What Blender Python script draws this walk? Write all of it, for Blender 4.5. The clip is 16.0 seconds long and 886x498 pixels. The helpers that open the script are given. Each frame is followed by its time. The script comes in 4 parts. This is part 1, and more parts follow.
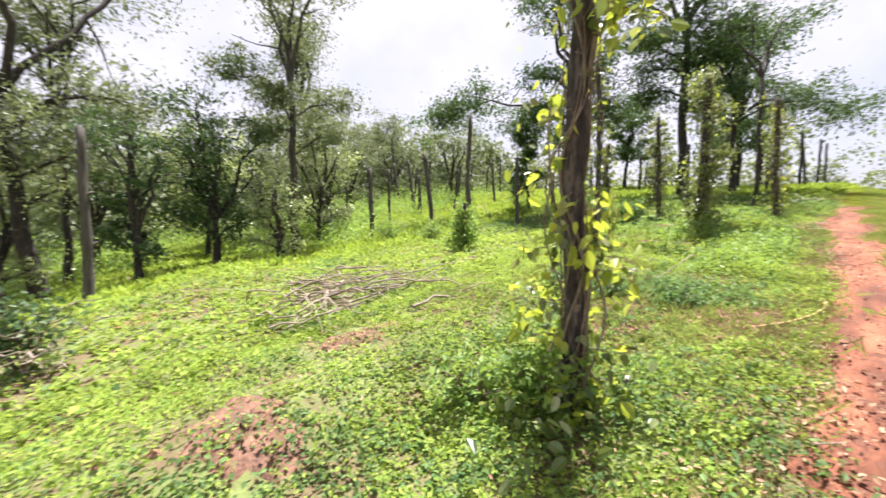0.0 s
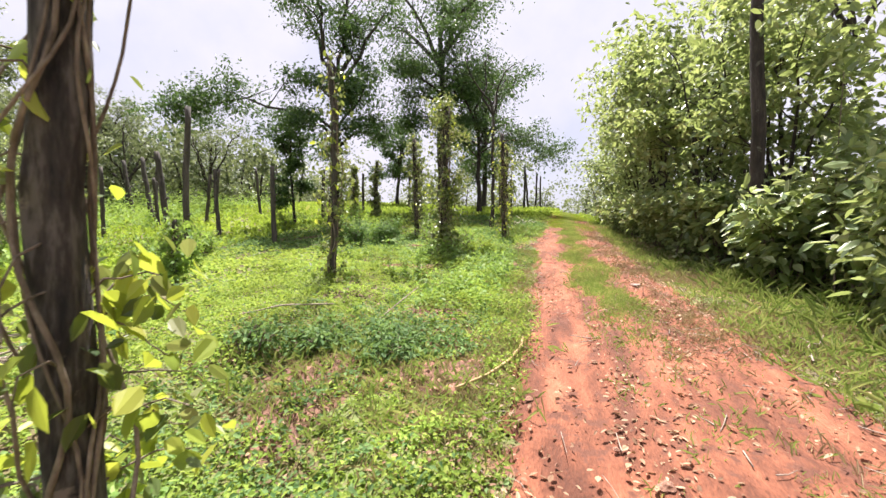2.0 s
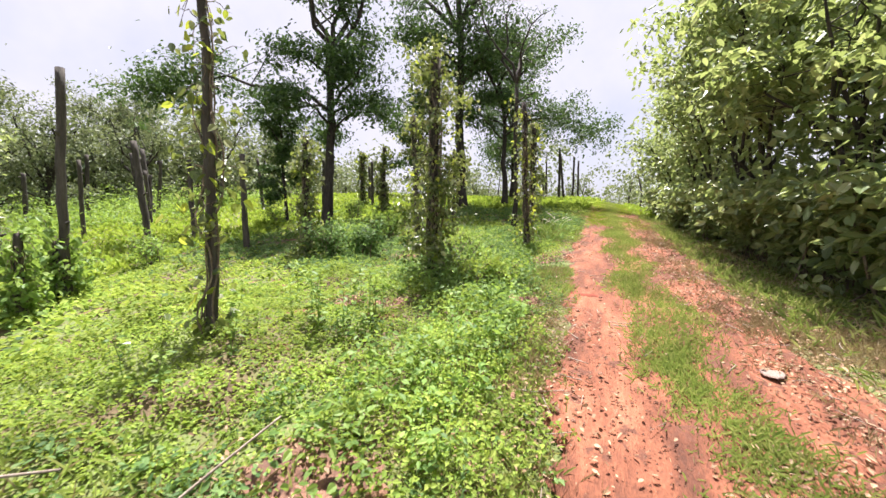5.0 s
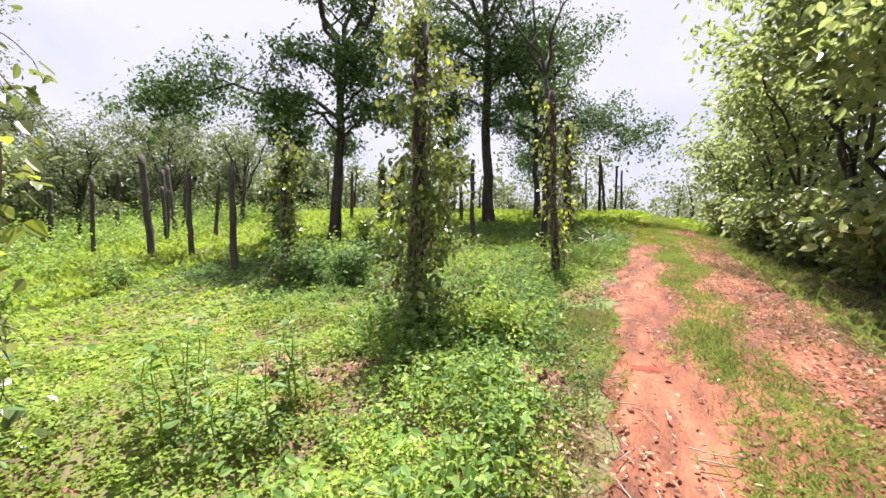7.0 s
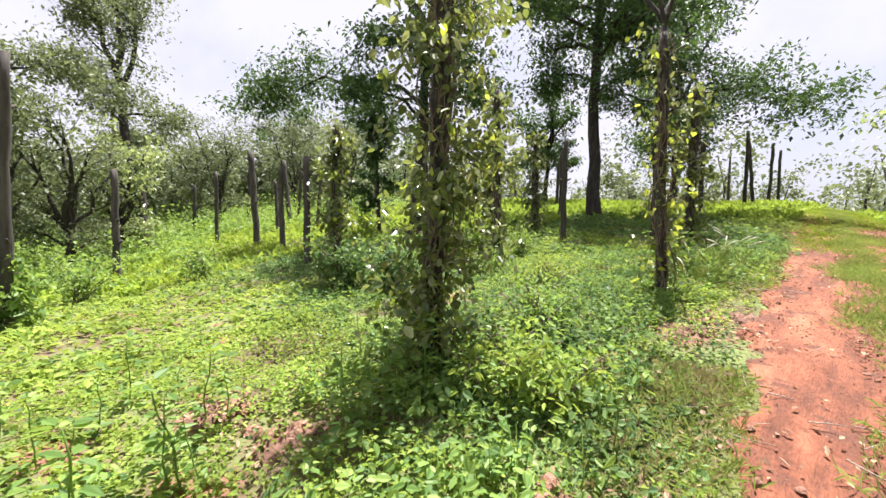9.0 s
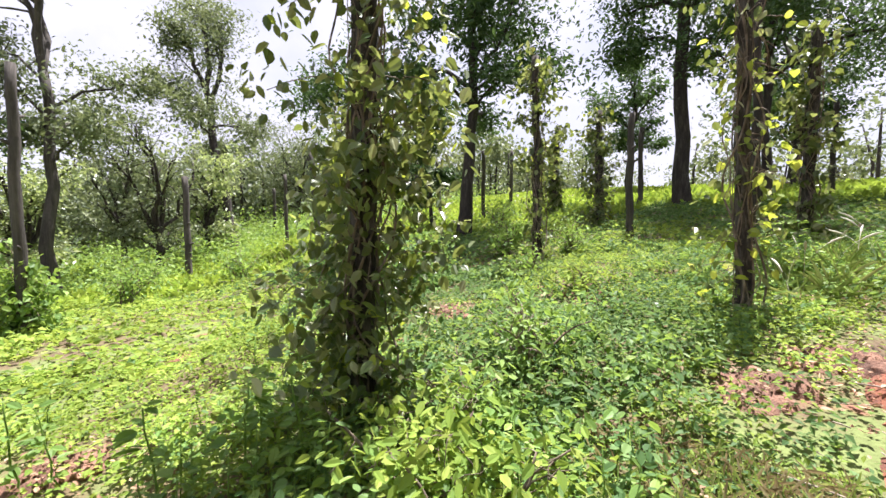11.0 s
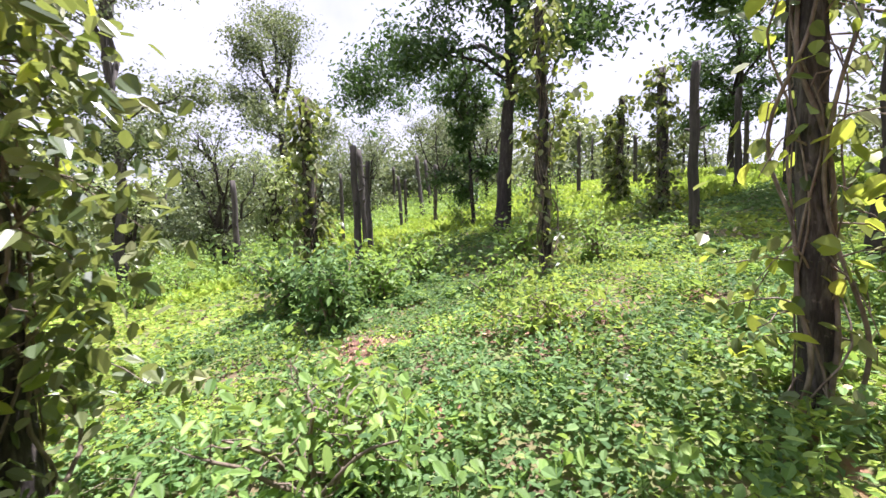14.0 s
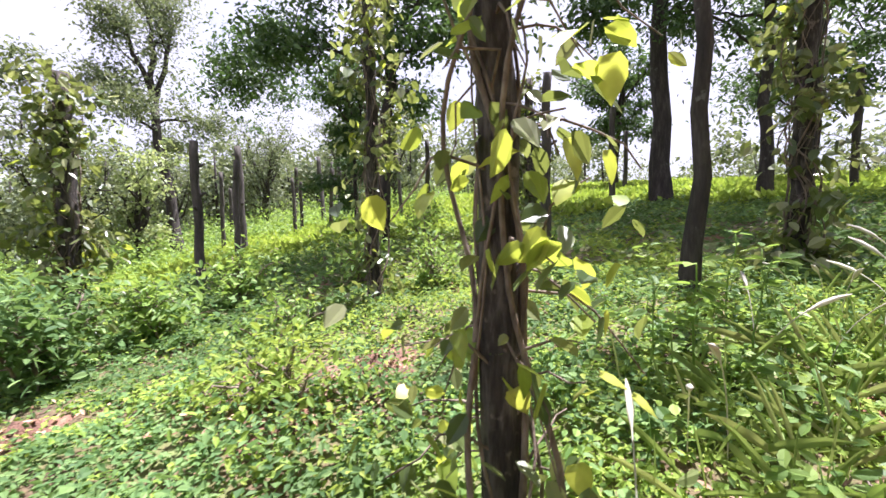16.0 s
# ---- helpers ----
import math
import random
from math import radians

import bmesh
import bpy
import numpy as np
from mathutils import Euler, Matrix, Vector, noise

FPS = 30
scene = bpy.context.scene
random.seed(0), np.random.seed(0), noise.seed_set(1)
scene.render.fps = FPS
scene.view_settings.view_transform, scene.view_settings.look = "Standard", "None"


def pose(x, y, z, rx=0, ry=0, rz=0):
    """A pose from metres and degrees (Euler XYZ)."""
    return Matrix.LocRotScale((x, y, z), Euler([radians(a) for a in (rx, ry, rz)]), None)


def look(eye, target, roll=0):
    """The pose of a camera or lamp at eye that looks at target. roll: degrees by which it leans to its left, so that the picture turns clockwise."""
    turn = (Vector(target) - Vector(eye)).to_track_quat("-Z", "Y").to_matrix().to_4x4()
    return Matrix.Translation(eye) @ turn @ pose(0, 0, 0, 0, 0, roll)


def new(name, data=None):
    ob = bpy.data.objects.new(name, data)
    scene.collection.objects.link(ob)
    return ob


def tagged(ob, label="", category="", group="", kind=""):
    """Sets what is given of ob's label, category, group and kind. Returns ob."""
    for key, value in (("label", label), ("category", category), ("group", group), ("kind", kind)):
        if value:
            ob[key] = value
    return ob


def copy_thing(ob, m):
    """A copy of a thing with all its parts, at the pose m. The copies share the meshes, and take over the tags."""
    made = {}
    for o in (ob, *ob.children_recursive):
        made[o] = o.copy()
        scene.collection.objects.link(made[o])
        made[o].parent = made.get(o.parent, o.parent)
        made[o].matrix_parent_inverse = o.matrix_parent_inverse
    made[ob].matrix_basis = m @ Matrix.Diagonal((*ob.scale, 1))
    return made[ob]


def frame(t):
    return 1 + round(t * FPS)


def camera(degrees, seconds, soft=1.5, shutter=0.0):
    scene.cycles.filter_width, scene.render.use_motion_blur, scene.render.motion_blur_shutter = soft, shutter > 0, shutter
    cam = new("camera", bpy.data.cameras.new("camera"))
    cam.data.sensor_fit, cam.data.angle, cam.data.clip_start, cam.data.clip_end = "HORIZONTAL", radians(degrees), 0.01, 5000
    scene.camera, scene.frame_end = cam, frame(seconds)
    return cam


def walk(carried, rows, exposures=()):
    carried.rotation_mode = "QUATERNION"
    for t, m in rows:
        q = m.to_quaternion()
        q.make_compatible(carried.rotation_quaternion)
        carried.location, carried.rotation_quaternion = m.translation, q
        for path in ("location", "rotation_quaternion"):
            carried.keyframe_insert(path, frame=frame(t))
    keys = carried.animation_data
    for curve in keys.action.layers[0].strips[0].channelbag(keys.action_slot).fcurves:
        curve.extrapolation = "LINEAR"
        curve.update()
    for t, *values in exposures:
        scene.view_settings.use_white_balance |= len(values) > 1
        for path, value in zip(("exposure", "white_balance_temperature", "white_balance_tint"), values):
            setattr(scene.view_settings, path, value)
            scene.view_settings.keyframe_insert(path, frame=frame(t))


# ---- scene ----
cam = camera(95.9, 16.0, shutter=0.2)
PATH = [
    (0, (-0.33, 1.845, 0.902), (-1.757, 3.242, 0.784), 0.2),
    (0.5, (-0.298, 2.16, 0.982), (-1.251, 3.914, 0.864), 0.3),
    (1, (-0.174, 2.627, 1.006), (-0.81, 4.522, 0.929), 0.5),
    (1.5, (-0.116, 3.077, 1.069), (-0.659, 5.002, 1.03), 0.6),
    (2, (-0.119, 3.611, 1.168), (-0.678, 5.531, 1.111), 0.2),
    (2.5, (-0.098, 4.154, 1.201), (-0.735, 6.048, 1.1), -0.1),
    (3, (-0.138, 4.701, 1.246), (-0.846, 6.567, 1.119), 0.1),
    (3.5, (-0.202, 5.27, 1.347), (-0.941, 7.124, 1.217), -0.1),
    (4, (-0.179, 5.899, 1.402), (-0.914, 7.755, 1.27), -0.2),
    (4.2, (-0.164, 6.133, 1.475), (-0.89, 7.991, 1.329), -0.2),
    (6.3, (-0.427, 8.594, 1.67), (-1.162, 10.453, 1.633), -0.1),
    (6.5, (-0.428, 8.81, 1.678), (-1.195, 10.657, 1.644), -0.1),
    (7, (-0.404, 9.261, 1.781), (-1.299, 11.049, 1.736), -0.1),
    (7.5, (-0.426, 9.736, 1.796), (-1.472, 11.439, 1.718), -0.3),
    (8, (-0.409, 10.203, 1.811), (-1.583, 11.819, 1.709), -0.4),
    (8.5, (-0.379, 10.614, 1.877), (-1.651, 12.153, 1.77), 0.3),
    (9, (-0.434, 11.062, 1.926), (-1.782, 12.537, 1.832), 0.9),
    (9.5, (-0.488, 11.474, 1.966), (-1.918, 12.87, 1.881), 0.5),
    (9.7, (-0.489, 11.654, 1.98), (-1.958, 13.009, 1.896), 0.1),
    (11.8, (-0.549, 13.246, 1.907), (-2.249, 14.295, 1.81), -1.0),
    (12, (-0.571, 13.396, 1.898), (-2.293, 14.41, 1.819), -1.3),
    (12.5, (-0.634, 13.738, 1.937), (-2.404, 14.665, 1.866), -1.4),
    (13, (-0.701, 14.116, 1.994), (-2.505, 14.973, 1.887), -1.0),
    (13.5, (-0.75, 14.519, 1.982), (-2.583, 15.31, 1.853), -1.5),
    (14, (-0.894, 14.909, 2.023), (-2.737, 15.674, 1.88), -2.2),
    (14.5, (-0.908, 15.265, 2.034), (-2.74, 16.056, 1.891), -2.5),
    (15, (-0.861, 15.612, 2.133), (-2.642, 16.512, 2.001), -2.1),
    (15.5, (-0.934, 16.039, 2.109), (-2.651, 17.058, 1.981), -1.2),
    (16, (-1.053, 16.444, 2.152), (-2.72, 17.54, 2.02), -1.0),
]
walk(cam, [(t, look(eye, target, roll)) for t, eye, target, roll in PATH],
     exposures=((0, 1.74, 6200, 17), (1.5, 1.62, 6250, 18), (7, 1.64, 6150, 18), (9.7, 1.7, 6100, 17), (11.8, 1.78, 5900, 21), (16, 1.92, 5750, 26)))

# ---- light ----
SUN_EL, SUN_AZ = 71.0, -22.0          # degrees; azimuth from the road's direction towards the right
w = bpy.data.worlds.new("sky")
scene.world = w
w.use_nodes = True
nt = w.node_tree
nt.nodes.clear()


def node(tree, kind, **kw):
    n = tree.nodes.new(kind)
    for k, v in kw.items():
        if k in n.inputs:
            n.inputs[k].default_value = v
    return n


sky = nt.nodes.new("ShaderNodeTexSky")
sky.sky_type = "NISHITA"
sky.sun_disc = False
sky.sun_elevation = radians(SUN_EL)
sky.sun_rotation = radians(SUN_AZ)
sky.dust_density = 3.0
coord = nt.nodes.new("ShaderNodeTexCoord")
cloud = node(nt, "ShaderNodeTexNoise", Scale=2.2, Detail=6.0, Roughness=0.55)
ramp = nt.nodes.new("ShaderNodeValToRGB")
ramp.color_ramp.elements[0].position = 0.30
ramp.color_ramp.elements[1].position = 0.52
ramp.color_ramp.elements[0].color = (0.55, 0.55, 0.55, 1)
mixs = nt.nodes.new("ShaderNodeMixRGB")
mixs.inputs[2].default_value = (6.5, 6.45, 6.9, 1)
bg = nt.nodes.new("ShaderNodeBackground")
bg.inputs["Strength"].default_value = 0.047
wo = nt.nodes.new("ShaderNodeOutputWorld")
nt.links.new(coord.outputs["Generated"], cloud.inputs["Vector"])
nt.links.new(cloud.outputs["Fac"], ramp.inputs["Fac"])
nt.links.new(ramp.outputs["Color"], mixs.inputs[0])
nt.links.new(sky.outputs["Color"], mixs.inputs[1])
nt.links.new(mixs.outputs["Color"], bg.inputs["Color"])
nt.links.new(bg.outputs["Background"], wo.inputs["Surface"])

sun = new("sun", bpy.data.lights.new("sun", "SUN"))
sun.data.energy, sun.data.angle, sun.data.color = 5.0, radians(0.6), (1.0, 0.95, 0.86)
se, sa = radians(SUN_EL), radians(SUN_AZ)
SUN_DIR = Vector((math.sin(sa) * math.cos(se), math.cos(sa) * math.cos(se), math.sin(se)))
sun.matrix_basis = look(SUN_DIR * 60, (0, 0, 0))


# ---- materials ----
def material(name):
    m = bpy.data.materials.new(name)
    m.use_nodes = True
    t = m.node_tree
    t.nodes.clear()
    out = t.nodes.new("ShaderNodeOutputMaterial")
    return m, t, out


def ramp_node(t, stops):
    r = t.nodes.new("ShaderNodeValToRGB")
    e = r.color_ramp.elements
    while len(e) < len(stops):
        e.new(0.5)
    for k, (p, c) in enumerate(stops):
        e[k].position, e[k].color = p, (*c, 1)
    return r


def leaf_mat(name, dark, mid, light, glow, through_share=0.38, rough=0.42, single=False, gloss=0.3):
    """A leaf: glossy skin over a blade that lets light through; each blade has a tone of its own."""
    m, t, out = material(name)
    if single:
        rnd = t.nodes.new("ShaderNodeObjectInfo").outputs["Random"]
    else:
        rnd = t.nodes.new("ShaderNodeNewGeometry").outputs["Random Per Island"]
    tone = ramp_node(t, [(0.0, dark), (0.55, mid), (1.0, light)])
    t.links.new(rnd, tone.inputs["Fac"])
    co = t.nodes.new("ShaderNodeTexCoord")
    patch = node(t, "ShaderNodeTexNoise", Scale=1.3, Detail=3.0)
    t.links.new(co.outputs["Object"], patch.inputs["Vector"])
    hsv = t.nodes.new("ShaderNodeHueSaturation")
    span = t.nodes.new("ShaderNodeMapRange")
    span.inputs["From Min"].default_value, span.inputs["From Max"].default_value = 0.3, 0.7
    span.inputs["To Min"].default_value, span.inputs["To Max"].default_value = 0.64, 1.34
    t.links.new(patch.outputs["Fac"], span.inputs["Value"])
    t.links.new(span.outputs["Result"], hsv.inputs["Value"])
    t.links.new(tone.outputs["Color"], hsv.inputs["Color"])
    p = node(t, "ShaderNodeBsdfPrincipled", Roughness=rough)
    p.inputs["Specular IOR Level"].default_value = gloss
    t.links.new(hsv.outputs["Color"], p.inputs["Base Color"])
    tl = t.nodes.new("ShaderNodeBsdfTranslucent")
    tint = t.nodes.new("ShaderNodeMixRGB")
    tint.inputs[0].default_value = 0.6
    tint.inputs[2].default_value = (*glow, 1)
    t.links.new(hsv.outputs["Color"], tint.inputs[1])
    t.links.new(tint.outputs["Color"], tl.inputs["Color"])
    mix = t.nodes.new("ShaderNodeMixShader")
    mix.inputs[0].default_value = through_share
    t.links.new(p.outputs["BSDF"], mix.inputs[1])
    t.links.new(tl.outputs["BSDF"], mix.inputs[2])
    t.links.new(mix.outputs["Shader"], out.inputs["Surface"])
    return m


def rough_mat(name, stops, scale, stretch=(1, 1, 1), fine=40.0, bump=0.6, rough=0.9, spots=None, dist=0.02):
    """Bark, wood, soil and stone: two scales of grain over a colour ramp, with relief."""
    m, t, out = material(name)
    co = t.nodes.new("ShaderNodeTexCoord")
    mp = t.nodes.new("ShaderNodeMapping")
    mp.inputs["Scale"].default_value = stretch
    t.links.new(co.outputs["Object"], mp.inputs["Vector"])
    a = node(t, "ShaderNodeTexNoise", Scale=scale, Detail=8.0, Roughness=0.62)
    b = node(t, "ShaderNodeTexNoise", Scale=fine, Detail=5.0, Roughness=0.6)
    for n in (a, b):
        t.links.new(mp.outputs["Vector"], n.inputs["Vector"])
    add = t.nodes.new("ShaderNodeMath")
    add.operation = "MULTIPLY_ADD"
    add.inputs[1].default_value = 0.35
    t.links.new(b.outputs["Fac"], add.inputs[0])
    sub = t.nodes.new("ShaderNodeMath")
    sub.operation = "SUBTRACT"
    sub.inputs[1].default_value = 0.175
    t.links.new(a.outputs["Fac"], sub.inputs[0])
    t.links.new(sub.outputs["Value"], add.inputs[2])
    cr = ramp_node(t, stops)
    t.links.new(add.outputs["Value"], cr.inputs["Fac"])
    col = cr.outputs["Color"]
    if spots:
        s = node(t, "ShaderNodeTexNoise", Scale=spots[1], Detail=4.0, Roughness=0.7)
        t.links.new(co.outputs["Object"], s.inputs["Vector"])
        sr = ramp_node(t, [(spots[2], (0, 0, 0)), (spots[2] + 0.06, (1, 1, 1))])
        t.links.new(s.outputs["Fac"], sr.inputs["Fac"])
        mx = t.nodes.new("ShaderNodeMixRGB")
        mx.inputs[2].default_value = (*spots[0], 1)
        t.links.new(sr.outputs["Color"], mx.inputs[0])
        t.links.new(col, mx.inputs[1])
        col = mx.outputs["Color"]
    p = node(t, "ShaderNodeBsdfPrincipled", Roughness=rough)
    t.links.new(col, p.inputs["Base Color"])
    bp = node(t, "ShaderNodeBump", Strength=bump, Distance=dist)
    t.links.new(add.outputs["Value"], bp.inputs["Height"])
    t.links.new(bp.outputs["Normal"], p.inputs["Normal"])
    t.links.new(p.outputs["BSDF"], out.inputs["Surface"])
    return m


M_BARK = rough_mat("dark_bark", [(0.3, (0.013, 0.011, 0.009)), (0.5, (0.036, 0.028, 0.023)), (0.72, (0.075, 0.062, 0.052))], 9, (1, 1, 0.22), 46, 0.9,
                   spots=((0.105, 0.102, 0.084), 5.0, 0.62))
M_BARK_RED = rough_mat("reddish_bark", [(0.34, (0.010, 0.008, 0.007)), (0.5, (0.042, 0.033, 0.027)), (0.62, (0.105, 0.090, 0.076))], 20, (1, 1, 0.2), 70, 1.0,
                       spots=((0.165, 0.130, 0.103), 7.0, 0.60))
M_POST = rough_mat("weathered_wood", [(0.3, (0.026, 0.022, 0.018)), (0.5, (0.060, 0.051, 0.042)), (0.72, (0.112, 0.096, 0.080))], 10, (1, 1, 0.12), 70, 0.7,
                   spots=((0.060, 0.052, 0.042), 3.0, 0.58))
M_STEM = rough_mat("vine_stem", [(0.3, (0.060, 0.044, 0.030)), (0.55, (0.19, 0.145, 0.105)), (0.75, (0.32, 0.265, 0.20))], 14, (1, 1, 0.4), 60, 0.5)
M_TWIG = rough_mat("dry_twig", [(0.3, (0.16, 0.12, 0.09)), (0.6, (0.34, 0.28, 0.22)), (0.8, (0.46, 0.40, 0.33))], 10, (1, 1, 1), 60, 0.4)
M_HOSE = rough_mat("tan_root", [(0.3, (0.30, 0.20, 0.09)), (0.7, (0.50, 0.36, 0.17))], 12, (1, 1, 1), 60, 0.3)
M_STONE = rough_mat("laterite_stone", [(0.3, (0.17, 0.075, 0.045)), (0.55, (0.33, 0.17, 0.11)), (0.8, (0.46, 0.33, 0.26))], 9, (1, 1, 1), 50, 0.6)
M_PALE = rough_mat("pale_stone", [(0.3, (0.20, 0.14, 0.11)), (0.6, (0.32, 0.24, 0.20)), (0.8, (0.42, 0.36, 0.32))], 9, (1, 1, 1), 50, 0.6)
M_ROAD = rough_mat("red_laterite_soil", [(0.25, (0.060, 0.022, 0.012)), (0.42, (0.140, 0.048, 0.024)), (0.55, (0.240, 0.083, 0.041)), (0.66, (0.315, 0.124, 0.064)), (0.82, (0.385, 0.200, 0.120))],
                   1.6, (2.2, 0.6, 1), 30, 1.0, 0.95, spots=((0.13, 0.050, 0.029), 3.2, 0.57), dist=0.06)
M_CLOD = rough_mat("brown_soil", [(0.3, (0.065, 0.034, 0.023)), (0.5, (0.16, 0.082, 0.052)), (0.75, (0.30, 0.165, 0.105))], 7, (1, 1, 1), 34, 1.0, dist=0.04)
M_LITTER = leaf_mat("dry_leaf", (0.14, 0.075, 0.04), (0.32, 0.20, 0.12), (0.42, 0.30, 0.19), (0.4, 0.25, 0.1), 0.12, 0.7)
M_COVER = leaf_mat("creeper_leaf", (0.125, 0.205, 0.036), (0.224, 0.323, 0.056), (0.335, 0.403, 0.088), (0.466, 0.567, 0.079), 0.40, 0.62, gloss=0.12)
# deep green weeds; the dark tone also paints tree shade into the leaves
M_DEEP_SHADE = leaf_mat("deep_green_shade_leaf", (0.055, 0.112, 0.038), (0.106, 0.185, 0.060), (0.180, 0.272, 0.092), (0.270, 0.415, 0.085), 0.34, 0.58, gloss=0.15)
M_GRASS = leaf_mat("grass_blade", (0.111, 0.182, 0.039), (0.235, 0.315, 0.077), (0.471, 0.436, 0.194), (0.416, 0.508, 0.103), 0.35, 0.5)
M_DRY = leaf_mat("dry_grass_blade", (0.20, 0.14, 0.07), (0.36, 0.28, 0.15), (0.50, 0.42, 0.26), (0.4, 0.32, 0.14), 0.25, 0.7)
M_FAR = leaf_mat("field_grass", (0.169, 0.252, 0.032), (0.260, 0.372, 0.045), (0.390, 0.456, 0.081), (0.390, 0.504, 0.054), 0.38, 0.6, gloss=0.15)
M_WEED = leaf_mat("weed_leaf", (0.087, 0.165, 0.042), (0.172, 0.280, 0.066), (0.285, 0.385, 0.098), (0.404, 0.566, 0.076), 0.40, 0.5, gloss=0.25)
M_TREE = leaf_mat("tree_leaf", (0.025, 0.059, 0.023), (0.057, 0.111, 0.037), (0.111, 0.169, 0.063), (0.146, 0.240, 0.042), 0.26, 0.45)
M_PALETREE = leaf_mat("grey_green_leaf", (0.072, 0.102, 0.050), (0.130, 0.170, 0.080), (0.220, 0.250, 0.128), (0.270, 0.310, 0.105), 0.3, 0.5)
M_THICK = leaf_mat("thicket_leaf", (0.080, 0.126, 0.055), (0.195, 0.262, 0.110), (0.420, 0.445, 0.235), (0.480, 0.560, 0.144), 0.42, 0.38, gloss=0.6)
# the pale third tone paints sky glints onto some of the leaves
M_PEPPER = leaf_mat("pepper_leaf", (0.040, 0.074, 0.022), (0.105, 0.145, 0.044), (0.330, 0.338, 0.165), (0.332, 0.379, 0.068), 0.36, 0.36, gloss=0.5)
M_YELLOW = leaf_mat("yellowing_leaf", (0.15, 0.21, 0.045), (0.30, 0.37, 0.06), (0.50, 0.50, 0.10), (0.55, 0.62, 0.05), 0.5, 0.38)
M_YELLOW_ONE = leaf_mat("yellowing_single_leaf", (0.13, 0.20, 0.045), (0.28, 0.36, 0.06), (0.52, 0.52, 0.10), (0.55, 0.62, 0.05), 0.5, 0.38, single=True)
M_SEED = leaf_mat("seed_head", (0.45, 0.42, 0.33), (0.6, 0.57, 0.46), (0.7, 0.66, 0.55), (0.5, 0.5, 0.3), 0.3, 0.7)
M_FLOWER = leaf_mat("yellow_petal", (0.75, 0.5, 0.02), (0.8, 0.55, 0.03), (0.85, 0.6, 0.05), (0.8, 0.6, 0.05), 0.3, 0.5)


# ---- mesh helpers ----
def mesh_np(name, verts, faces, mat, smooth=False):
    """A mesh from an array of places and an array of faces with one number of corners."""
    verts, faces = np.asarray(verts, np.float32), np.asarray(faces, np.int32)
    me = bpy.data.meshes.new(name)
    k = faces.shape[1]
    me.vertices.add(len(verts))
    me.vertices.foreach_set("co", verts.ravel())
    me.loops.add(faces.size)
    me.loops.foreach_set("vertex_index", faces.ravel())
    me.polygons.add(len(faces))
    me.polygons.foreach_set("loop_start", np.arange(0, faces.size, k, dtype=np.int32))
    me.polygons.foreach_set("use_smooth", np.full(len(faces), smooth))
    me.update(calc_edges=True)
    me.materials.append(mat)
    return me


def put(name, me, parent=None, label="", kind=""):
    ob = new(name, me)
    if parent:
        ob.parent = parent
    return tagged(ob, label, kind=kind)


def thing(name, at, label, category, group="", kind=""):
    ob = new(name)
    ob.empty_display_size = 0.2
    ob.location = at
    return tagged(ob, label, category, group, kind)


def tubes(lines, sides=8, rough=0.0, rng=None):
    """Round, tapered limbs along lines of (places, radii), joined into one set of rings."""
    V, Fc, n0 = [], [], 0
    ang = np.linspace(0, 2 * np.pi, sides, endpoint=False)
    for pts, rad in lines:
        pts, rad = np.asarray(pts, float), np.asarray(rad, float)
        d = np.gradient(pts, axis=0)
        d /= np.linalg.norm(d, axis=1)[:, None] + 1e-9
        ref = np.where(np.abs(d[:, 2:3]) > 0.85, np.array([[1.0, 0, 0]]), np.array([[0, 0, 1.0]]))
        ref = np.repeat(ref[:1], len(d), 0)
        a = np.cross(d, ref)
        a /= np.linalg.norm(a, axis=1)[:, None] + 1e-9
        b = np.cross(d, a)
        r = np.repeat(rad[:, None], sides, 1)
        if rough and rng is not None:
            r = r * (1 + rough * rng.standard_normal(r.shape))
        ring = pts[:, None] + r[..., None] * (np.cos(ang)[None, :, None] * a[:, None] + np.sin(ang)[None, :, None] * b[:, None])
        V.append(ring.reshape(-1, 3))
        m = len(pts)
        i = np.arange(m - 1)[:, None] * sides + np.arange(sides)[None]
        j = np.arange(m - 1)[:, None] * sides + (np.arange(sides)[None] + 1) % sides
        Fc.append(np.stack([i, j, j + sides, i + sides], -1).reshape(-1, 4) + n0)
        # a small flat cap at the end
        V.append(pts[-1:])
        cap = n0 + m * sides
        k = np.arange(0, sides - 1, 2)
        last = n0 + (m - 1) * sides
        Fc.append(np.stack([last + k, last + (k + 1) % sides, last + (k + 2) % sides, np.full(len(k), cap)], -1))
        n0 += m * sides + 1
    return np.concatenate(V), np.concatenate(Fc)


def unit(v):
    return v / (np.linalg.norm(v, axis=-1, keepdims=True) + 1e-9)


